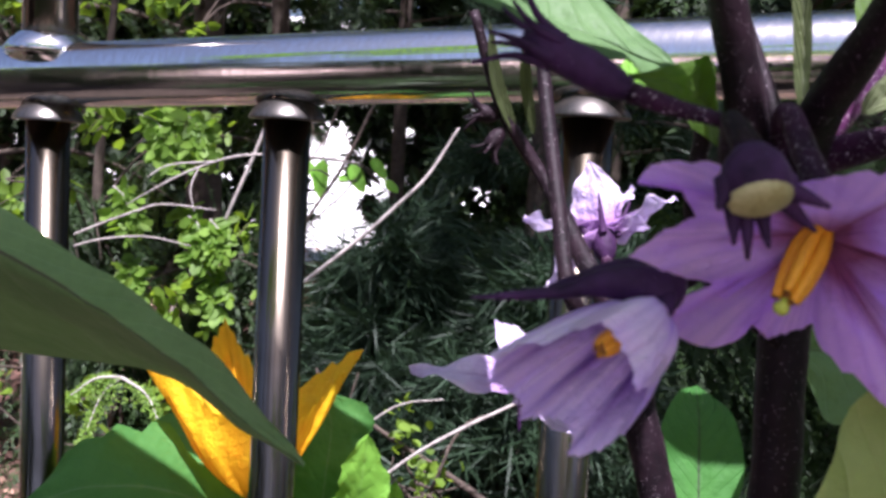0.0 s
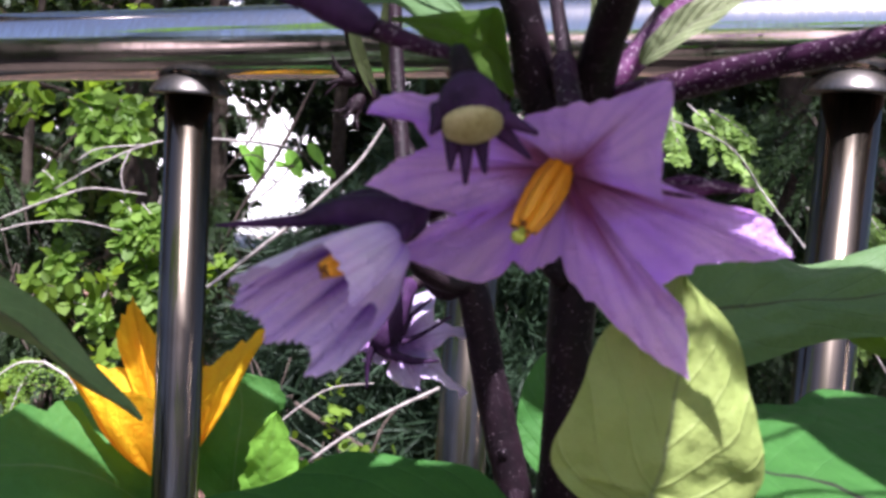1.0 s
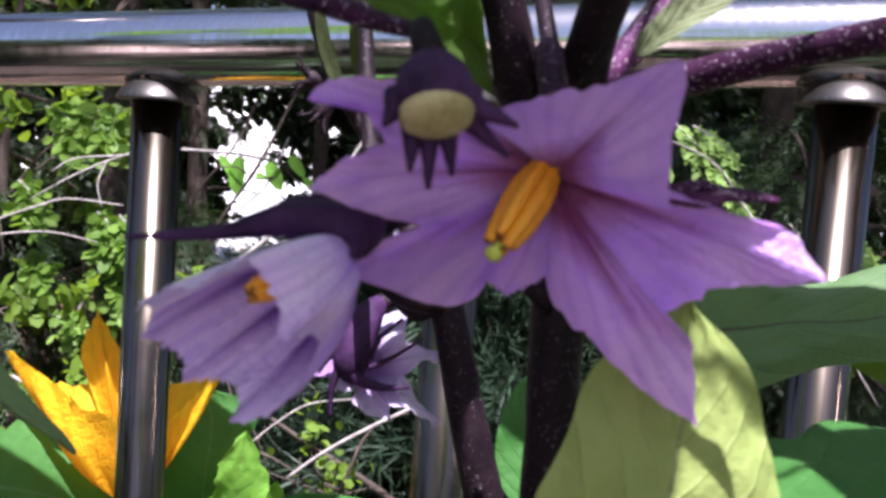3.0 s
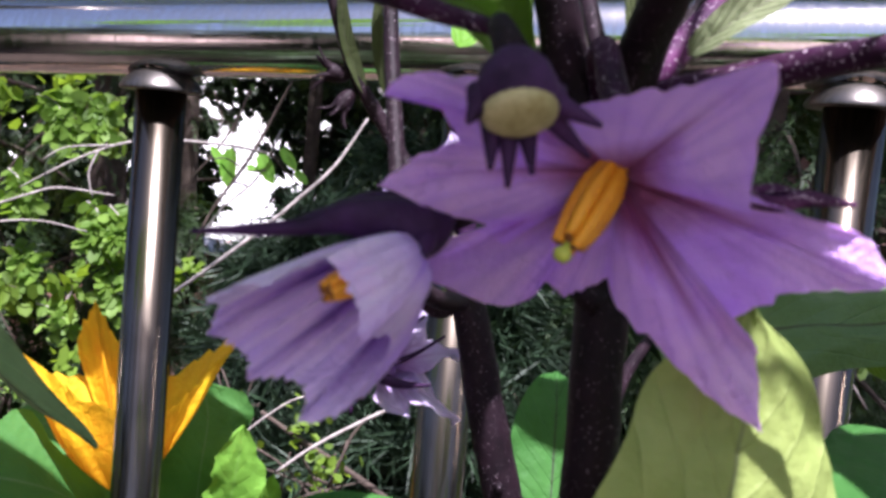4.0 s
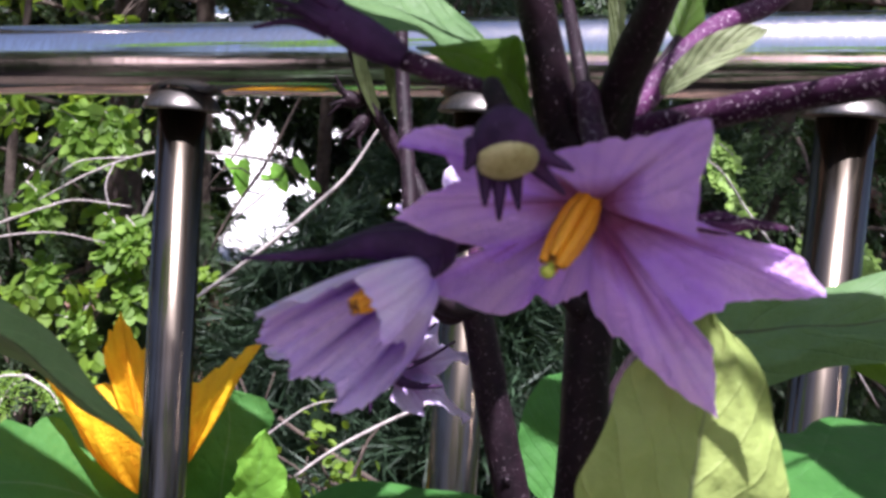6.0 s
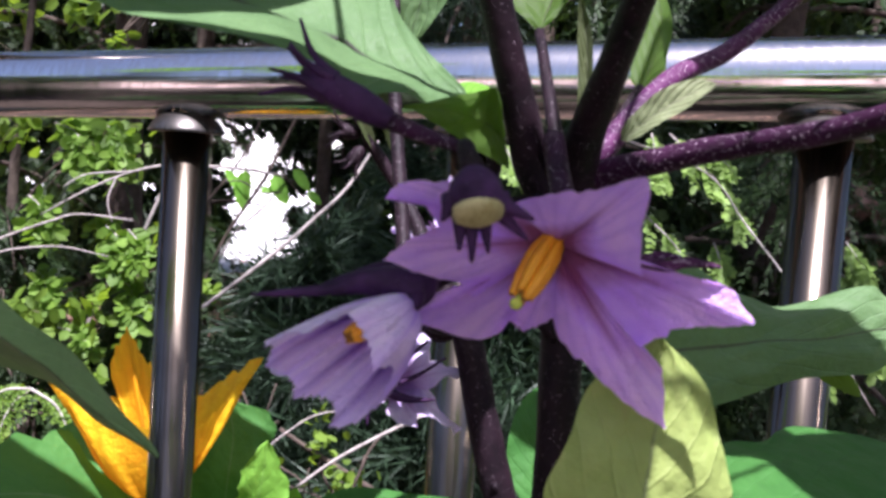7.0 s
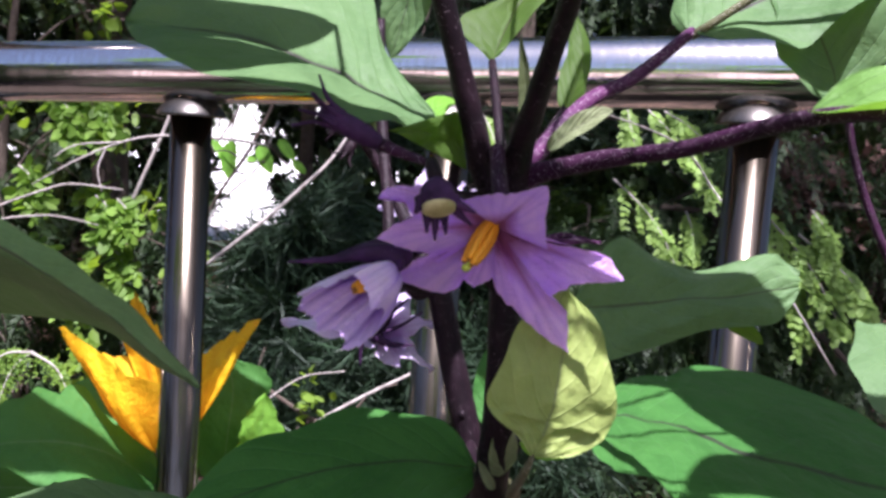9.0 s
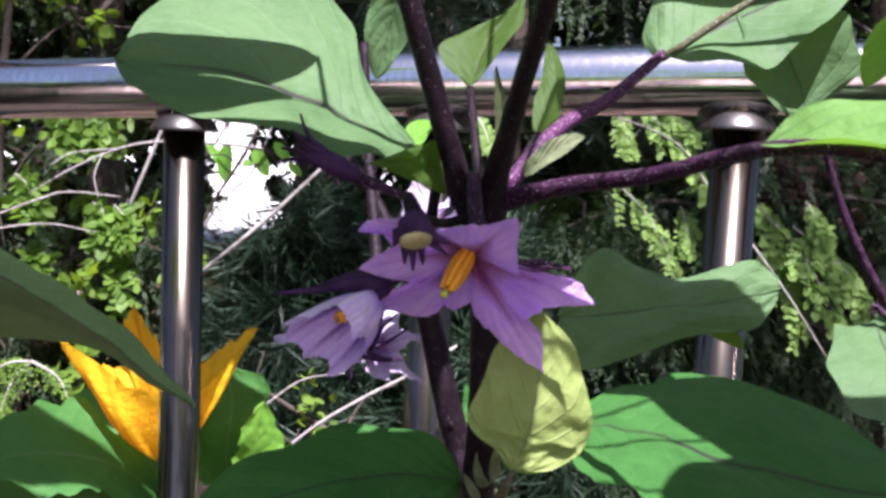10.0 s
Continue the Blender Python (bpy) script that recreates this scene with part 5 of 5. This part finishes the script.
conifer((-0.27, 5.2, 0), 6.0, 0.04, 26, 1.6, 2, "slender dark pine with a bare lower trunk", "pine", NEEDLES_SHADED, 1.2, opening)
near_cedar = conifer((1.30, 3.3, 0), 6.0, 0.06, 46, 0.25, 3, "dense cedar with drooping sprays coloured as sunlit", "cedar", CEDAR_SHADED, 1.15, None, 44)
conifer((2.4, 4.2, 0), 6.5, 0.08, 36, 0.3, 4, "dense dark cedar in shade", "cedar", CEDAR_SHADED, 1.5, None, 20)
conifer((-0.95, 5.6, 0), 6.5, 0.06, 40, 0.3, 5, "dark cedar behind the leafy sapling", "cedar", CEDAR_SHADED, 1.2, opening)
conifer((-2.2, 4.4, 0), 6.0, 0.08, 36, 0.3, 6, "dense dark cedar in shade", "cedar", CEDAR_SHADED, 1.4)
conifer((0.9, 5.4, 0), 6.5, 0.06, 40, 0.3, 7, "dense dark cedar in shade", "cedar", CEDAR_SHADED, 1.3, opening, 20)
broadleaf((-1.12, 4.5, 0), 4.2, 0.085, [(-0.8, 3.6, 2.3, 0.4), (-1.3, 3.8, 2.6, 0.5), (-0.5, 4.0, 2.9, 0.5), (-1.5, 4.0, 1.9, 0.35)], 500, 0.06, 11, "leafy tree with a thick dark trunk", BROADLEAF, opening)
sapling = broadleaf((-1.15, 3.2, 0), 1.9, 0.02, [(-0.84, 3.02, 1.05, 0.20), (-1.18, 2.91, 0.94, 0.22), (-0.69, 2.97, 0.68, 0.16), (-1.06, 2.80, 0.55, 0.22), (-1.40, 3.02, 1.33, 0.25), (-0.78, 3.14, 1.42, 0.20), (-1.34, 2.69, 0.38, 0.25), (-0.90, 2.69, 0.21, 0.20)], 100, 0.052, 12, "sunlit light green leafy sapling", BROADLEAF, opening)
broadleaf((0.1, 2.0, 0), 0.5, 0.012, [(-0.02, 1.9, 0.40, 0.14), (-0.25, 2.1, 0.42, 0.15)], 26, 0.028, 13, "low leafy undergrowth in broken shade", BROADLEAF)
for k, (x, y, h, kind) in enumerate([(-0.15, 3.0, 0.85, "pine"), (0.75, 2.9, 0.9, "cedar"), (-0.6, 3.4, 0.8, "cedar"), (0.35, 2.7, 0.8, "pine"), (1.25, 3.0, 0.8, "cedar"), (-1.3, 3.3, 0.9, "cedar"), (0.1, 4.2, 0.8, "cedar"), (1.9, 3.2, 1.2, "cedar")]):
    conifer((x, y, 0), h, 0.02, 20, 0.10, 60 + k, "small low " + kind + " in the shaded undergrowth", kind, NEEDLES_SHADED if kind == "pine" else CEDAR_SHADED, 0.55, opening)

def fronds(tree, spine, finger, seed, material=None, label="drooping cedar spray with sunlight in its colour", pairs=8, size=0.42):
    """A flat drooping spray of a cedar: fingers on both sides of a thin shoot, each clad in short scale-like leaves."""
    rng = np.random.default_rng(seed)
    line = [np.array(q) for q in spline([Vector(q) for q in spine], 12)]
    rod("shoot", spine, [0.003, 0.002, 0.001], TWIG, tree, "", 6, 12)
    parts = []
    for i in range(1, 12):
        tang = unit(line[i] - line[i - 1])
        side = unit(np.cross(tang, (0.1, -0.75, 0.65)))
        for sign in ((-1, 1) if pairs == 7 or i % 2 else ()):
            d = unit(tang * rng.uniform(0.5, 1.1) + sign * side * rng.uniform(0.4, 0.9) + np.array((0, rng.uniform(-0.25, 0.1), rng.uniform(-0.5, 0.0))))
            ln = finger * rng.uniform(0.6, 1.3) * (1.15 - 0.05 * i)
            n = pairs
            k = np.repeat(np.linspace(0.05, 1, n), 2)
            pts = line[i] + np.outer(k * ln, d) + np.outer(-0.55 * ln * k ** 2, (0, 0, 1))
            lean = np.tile((1.0, -1.0), n)[:, None] * unit(np.cross(d, (0.1, -0.75, 0.65)))
            loose = 0.2 if pairs == 8 else 0.55
            dirs = d + lean * 0.9 + rng.normal(0, loose, (2 * n, 3))
            parts.append(leaf_cloud(pts, dirs, np.array((0.1, -0.75, 0.65)) + rng.normal(0, loose * 1.3, (2 * n, 3)), finger * size, finger * size * (0.25 if pairs == 7 else 0.34), rng, 0.1, True))
    cloud_object("frond", parts, material or FROND_SUNLIT, tree, label)


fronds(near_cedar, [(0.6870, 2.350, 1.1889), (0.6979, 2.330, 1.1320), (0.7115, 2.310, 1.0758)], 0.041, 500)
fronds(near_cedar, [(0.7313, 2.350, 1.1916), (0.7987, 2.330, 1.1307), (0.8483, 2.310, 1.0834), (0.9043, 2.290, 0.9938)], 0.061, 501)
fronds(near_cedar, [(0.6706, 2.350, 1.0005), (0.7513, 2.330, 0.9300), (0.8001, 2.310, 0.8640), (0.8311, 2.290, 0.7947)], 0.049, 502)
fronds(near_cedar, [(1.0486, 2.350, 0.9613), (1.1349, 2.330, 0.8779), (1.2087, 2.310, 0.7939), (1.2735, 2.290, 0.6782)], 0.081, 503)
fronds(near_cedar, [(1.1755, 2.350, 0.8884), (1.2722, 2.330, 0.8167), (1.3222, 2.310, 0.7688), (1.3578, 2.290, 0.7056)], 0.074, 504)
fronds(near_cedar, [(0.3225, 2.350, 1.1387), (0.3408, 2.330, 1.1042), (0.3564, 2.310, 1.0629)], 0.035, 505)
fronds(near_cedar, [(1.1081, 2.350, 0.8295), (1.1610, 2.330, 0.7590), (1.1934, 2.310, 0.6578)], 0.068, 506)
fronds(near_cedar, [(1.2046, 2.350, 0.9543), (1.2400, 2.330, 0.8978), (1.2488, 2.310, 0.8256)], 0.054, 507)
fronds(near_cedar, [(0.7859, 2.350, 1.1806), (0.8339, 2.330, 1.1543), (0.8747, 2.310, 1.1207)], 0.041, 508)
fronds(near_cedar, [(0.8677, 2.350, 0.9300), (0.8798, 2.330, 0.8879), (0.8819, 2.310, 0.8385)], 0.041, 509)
broadleaf((1.45, 3.15, 0), 1.0, 0.02, [(1.5056, 3.100, 1.0720, 0.13), (1.6957, 3.100, 1.0048, 0.13), (1.8341, 3.100, 0.8746, 0.13), (1.5640, 3.100, 0.9006, 0.13), (1.7902, 3.100, 0.7139, 0.13), (1.8753, 3.100, 1.0533, 0.13)], 150, 0.05, 15, "withered reddish brown shrub in broken shade", DRY_LEAF)
fronds(sapling, [(-0.9218, 2.9070, 1.1255), (-0.8589, 2.8842, 1.1060), (-0.8092, 2.8614, 1.0299)], 0.064, 520, LIME_FROND, "lime green drooping leaf spray", 3, 0.85)
fronds(sapling, [(-0.7962, 2.9070, 1.1288), (-0.7500, 2.8842, 1.1158), (-0.7167, 2.8614, 1.0460)], 0.054, 522, LIME_FROND, "lime green drooping leaf spray", 3, 0.85)
fronds(sapling, [(-0.9895, 2.9070, 0.9099), (-0.9489, 2.8842, 0.8815), (-0.9227, 2.8614, 0.8203)], 0.054, 523, LIME_FROND, "lime green drooping leaf spray", 3, 0.85)
fronds(sapling, [(-0.7001, 2.9070, 0.8279), (-0.6689, 2.8842, 0.7991), (-0.6633, 2.8614, 0.7441)], 0.048, 525, LIME_FROND, "lime green drooping leaf spray", 3, 0.85)
fronds(sapling, [(-0.9711, 2.9070, 0.6911), (-0.9309, 2.8842, 0.6720), (-0.9123, 2.8614, 0.6109)], 0.054, 526, LIME_FROND, "lime green drooping leaf spray", 3, 0.85)
fronds(sapling, [(-0.7162, 2.9070, 0.6863), (-0.6759, 2.8842, 0.6424), (-0.6695, 2.8614, 0.5473)], 0.048, 528, LIME_FROND, "lime green drooping leaf spray", 3, 0.85)
fronds(sapling, [(-0.7649, 2.9070, 0.8348), (-0.7257, 2.8842, 0.8041), (-0.7273, 2.8614, 0.7294)], 0.054, 529, LIME_FROND, "lime green drooping leaf spray", 3, 0.85)
fronds(sapling, [(-0.8914, 2.9070, 0.5237), (-0.8282, 2.8842, 0.5155), (-0.7796, 2.8614, 0.4734)], 0.043, 531, LIME_FROND, "lime green drooping leaf spray", 3, 0.85)
fronds(sapling, [(-1.2633, 2.9070, 0.8602), (-1.2190, 2.8842, 0.8133), (-1.1911, 2.8614, 0.7329)], 0.054, 533, LIME_FROND, "lime green drooping leaf spray", 3, 0.85)
fern = tagged(rod("fern", [(-0.72, 1.7, 0.0), (-0.70, 1.68, 0.35), (-0.5397, 1.6500, 0.6429)], [0.006, 0.004, 0.002], OLIVE_STEM, None, "", 7, 16), "light green fern with drooping fronds behind the rail", "fern")
fronds(fern, [(-0.5397, 1.6500, 0.6429), (-0.5660, 1.6300, 0.6145), (-0.5860, 1.6100, 0.5501)], 0.022, 550, LIME_FROND, "pinnate fern frond", 7, 0.36)
fronds(fern, [(-0.5397, 1.6500, 0.6429), (-0.4890, 1.6300, 0.6190), (-0.4574, 1.6100, 0.5675)], 0.022, 552, LIME_FROND, "pinnate fern frond", 7, 0.36)
fronds(fern, [(-0.5397, 1.6500, 0.6429), (-0.5763, 1.6300, 0.6433), (-0.6113, 1.6100, 0.6168)], 0.022, 553, LIME_FROND, "pinnate fern frond", 7, 0.36)

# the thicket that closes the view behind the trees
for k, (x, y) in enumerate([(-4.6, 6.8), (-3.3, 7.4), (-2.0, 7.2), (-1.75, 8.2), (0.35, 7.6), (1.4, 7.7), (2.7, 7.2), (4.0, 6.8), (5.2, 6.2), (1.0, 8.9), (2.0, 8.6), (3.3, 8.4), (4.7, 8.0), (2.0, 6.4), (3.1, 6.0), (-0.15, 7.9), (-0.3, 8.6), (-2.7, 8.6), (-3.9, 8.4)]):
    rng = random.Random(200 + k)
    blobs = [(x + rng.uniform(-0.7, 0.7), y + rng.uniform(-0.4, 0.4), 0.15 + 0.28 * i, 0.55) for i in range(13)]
    broadleaf((x, y, 0), 3.2, 0.05, blobs, 560, 0.11, 210 + k, "dense dark thicket behind the trees", THICKET_SHADED, opening)

# the camera's side, seen in the polished steel: far trees, and leafy plants in the bed
for k, (x, y, h) in enumerate([(-18.1, -17.6, 0.76), (-12.3, -22, 0.71), (-8.7, -23.3, 0.66), (-6.1, -24.2, 0.71), (-3.4, -23.1, 0.71), (-0.9, -25.1, 0.71), (1.5, -23.3, 0.66), (3.8, -25.5, 0.66), (7.2, -24.6, 0.61), (11.4, -24.2, 0.57), (15.2, -22, 0.52), (19, -17.6, 0.57), (-11.8, -5, 1.50), (-11.5, -2, 1.40), (-11.3, 1, 1.50), (-10.3, 3.6, 1.40), (-8.4, 5.2, 1.40), (11.9, -5, 1.30), (11.5, -2, 1.40), (11.3, 1, 1.40), (10.3, 3.4, 1.40), (8.4, 5, 1.40)]):
    broadleaf((x, y, 0), 2.0 * h, 0.12, [(x + dx, y + dy, z * h, 1.2) for dx, dy, z in ((-1.5, 0, 1.6), (1.5, 0.2, 1.7), (0, -0.4, 2.3), (0.2, 0.6, 0.8))], 520, 0.24, 40 + k, "low leafy tree at the far side of the paving", BROADLEAF)
for k, (x, y, h) in enumerate([(-1.0, -0.35, 1.45), (-1.6, 0.0, 1.6), (1.1, -0.30, 1.35), (1.7, 0.0, 1.6), (-0.45, -0.75, 0.55), (0.55, -0.75, 0.55), (0.05, -0.95, 0.5), (-0.55, 0.30, 0.6), (0.60, 0.22, 0.6), (-2.3, -0.3, 1.7), (2.4, -0.4, 1.7), (-3.1, -0.6, 1.8), (3.2, -0.7, 1.8), (-1.5, -0.9, 1.3), (1.6, -0.9, 1.2)]):
    rng = random.Random(300 + k)
    blobs = [(x + rng.uniform(-0.25, 0.25), y + rng.uniform(-0.15, 0.15), h * (0.2 + 0.10 * i), 0.19) for i in range(8)]
    broadleaf((x, y, 0), h * 0.7, 0.012, blobs, 170, 0.09, 310 + k, "leafy green vegetable plant in the bed", THICKET_SHADED)


def twig(points, radii, seed, label, forks=(), material=TWIG):
    t = tagged(rod("dead_branch", points, radii, material, None, "", 7, 26, 0.2), label, "branch", "bare twigs")
    for f in forks:
        rod("twig", f, [radii[-1] * 1.2, 0.0016], TWIG, t, "", 6, 14, 0.2)
    return t


twig([(-0.25, 2.75, 1.02), (-0.3473, 2.6, 1.032), (-0.513, 2.6, 1.030), (-0.617, 2.6, 1.006), (-0.735, 2.6, 0.95), (-0.852, 2.6, 0.876)], [0.0037, 0.0037, 0.0031, 0.0019], 1, "bleached grey bare twig", [[(-0.617, 2.6, 1.006), (-0.735, 2.59, 0.990), (-0.79, 2.58, 0.955)], [(-0.66, 2.6, 0.99), (-0.675, 2.58, 0.93), (-0.66, 2.57, 0.87)]])
twig([(-0.95, 2.5, 0.80), (-0.877, 2.5, 0.834), (-0.79, 2.5, 0.870), (-0.72, 2.5, 0.891), (-0.60, 2.55, 0.88)], [0.0031, 0.0031, 0.0019], 2, "bleached grey bare twig")
twig([(-0.95, 2.5, 0.77), (-0.877, 2.5, 0.7925), (-0.763, 2.5, 0.805), (-0.648, 2.5, 0.7875)], [0.0025, 0.0025, 0.0012], 3, "bleached grey bare twig")
twig([(0.02, 2.25, 1.12), (-0.0436, 2.2, 1.009), (-0.107, 2.2, 0.940), (-0.184, 2.2, 0.863), (-0.312, 2.2, 0.751), (-0.40, 2.2, 0.68)], [0.0031, 0.0043, 0.0050, 0.0037], 4, "crooked bare brown branch")
twig([(-0.17, 1.8, 0.50), (-0.115, 1.8, 0.5495), (-0.06, 1.8, 0.5856), (0.017, 1.8, 0.599)], [0.0019, 0.0019, 0.0012], 5, "thin bare brown twig in the shade")
twig([(-0.08, 1.6, 0.51), (-0.019, 1.6, 0.559), (0.06, 1.6, 0.608), (0.14, 1.6, 0.652), (0.22, 1.62, 0.70)], [0.0025, 0.0031, 0.0025], 6, "thin bare brown twig in the shade")
twig([(-0.56, 3.0, 1.12), (-0.592, 3.0, 1.03), (-0.66, 3.0, 0.86), (-0.708, 3.0, 0.736), (-0.793, 3.0, 0.626), (-0.84, 3.0, 0.5)], [0.0062, 0.0062, 0.0043], 7, "dark slanting bare branch")
twig([(-0.28, 3.5, 1.10), (-0.347, 3.5, 0.931), (-0.426, 3.5, 0.845), (-0.485, 3.5, 0.780), (-0.54, 3.5, 0.66)], [0.0037, 0.0043, 0.0037], 8, "dark slanting bare branch")
twig([(0.50, 2.25, 1.19), (0.583, 2.2, 1.162), (0.783, 2.2, 1.098), (0.892, 2.2, 0.979), (0.98, 2.0, 0.802), (1.135, 2.0, 0.596)], [0.0019, 0.0025, 0.0025, 0.0019], 9, "pale twig hanging from the cedar")
twig([(-0.2297, 3.200, 1.2518), (-0.2559, 3.200, 1.1948), (-0.3027, 3.200, 1.0872), (-0.3557, 3.200, 0.9787), (-0.4429, 3.200, 0.8364), (-0.4905, 3.200, 0.7340), (-0.5267, 3.200, 0.6383)], [0.0050, 0.0062, 0.0037], 20, "dark crooked branch before the bright road", material=BARK)
twig([(-0.3821, 3.300, 1.1887), (-0.4189, 3.300, 1.0915), (-0.4805, 3.300, 0.9920), (-0.5488, 3.300, 0.8980), (-0.5686, 3.300, 0.8206)], [0.0034, 0.0042, 0.0025], 21, "thin dark twig before the bright road", material=BARK)
twig([(-0.3579, 3.350, 1.1173), (-0.3004, 3.350, 1.0201), (-0.2384, 3.350, 0.9547), (-0.1633, 3.350, 0.8900)], [0.0029, 0.0036, 0.0022], 22, "thin dark twig before the bright road", material=BARK)
twig([(-0.2987, 3.250, 0.9580), (-0.3599, 3.250, 0.9528), (-0.4234, 3.250, 0.9847), (-0.4781, 3.250, 0.9800)], [0.0024, 0.0030, 0.0018], 23, "thin dark twig before the bright road", material=BARK)
twig([(-0.5033, 3.400, 1.2022), (-0.4725, 3.400, 1.1215), (-0.4856, 3.400, 1.0299)], [0.0024, 0.0030, 0.0018], 24, "thin dark twig before the bright road", material=BARK)

sprig = tagged(rod("hanging_sprig", [(-0.3691, 3.280, 1.2136), (-0.4194, 3.280, 1.0473), (-0.3660, 3.280, 0.9894), (-0.2928, 3.280, 1.0082), (-0.2024, 3.280, 0.9656)], [0.003, 0.0025, 0.0015], BARK, None, "", 7, 20, 0.2), "thin leafy sprig hanging before the bright road", "branch")
leaf(sprig, [(-0.4164, 3.270, 1.0226), (-0.4237, 3.270, 0.9470), (-0.4134, 3.270, 0.8852)], 0.034, (0.3, -0.9, 0.3), LIME_LEAF, "", fold=0.2, seed=120, nu=10, nv=6)
leaf(sprig, [(-0.4841, 3.270, 1.0229), (-0.4437, 3.270, 0.9703), (-0.4282, 3.270, 0.9216)], 0.020, (0.3, -0.9, 0.3), LIME_LEAF, "", fold=0.2, seed=121, nu=10, nv=6)
leaf(sprig, [(-0.3231, 3.270, 1.0119), (-0.3011, 3.270, 0.9637), (-0.2729, 3.270, 0.9158)], 0.034, (0.3, -0.9, 0.3), LIME_LEAF, "", fold=0.2, seed=122, nu=10, nv=6)
leaf(sprig, [(-0.2566, 3.270, 1.0365), (-0.2292, 3.270, 1.0012), (-0.2017, 3.270, 0.9659)], 0.026, (0.3, -0.9, 0.3), LIME_LEAF, "", fold=0.2, seed=123, nu=10, nv=6)
leaf(sprig, [(-0.2079, 3.270, 0.9654), (-0.1812, 3.270, 0.9424), (-0.1612, 3.270, 0.9252)], 0.020, (0.3, -0.9, 0.3), LIME_LEAF, "", fold=0.2, seed=124, nu=10, nv=6)
leaf(sprig, [(-0.3631, 3.270, 0.9647), (-0.3442, 3.270, 0.9600), (-0.3253, 3.270, 0.9554)], 0.016, (0.3, -0.9, 0.3), LIME_LEAF, "", fold=0.2, seed=125, nu=10, nv=6)


def litter(seed):
    """Dry leaves strewn over the soil."""
    rng = np.random.default_rng(seed)
    n = 9000
    p = np.stack([rng.uniform(-3.5, 4.5, n), rng.uniform(1.0, 10.0, n), rng.uniform(0.004, 0.05, n)], 1)
    d = rng.normal(0, 1, (n, 3)) * (1, 1, 0.3)
    v = leaf_cloud(p, d, rng.normal(0, 0.35, (n, 3)) + (0, 0, 1), 0.07, 0.02, rng)
    ob = cloud_object("leaf_litter", [v], LITTER, None)
    return tagged(ob, "dry reddish brown leaf litter on the soil", "leaf litter", kind="stuff")


litter(77)
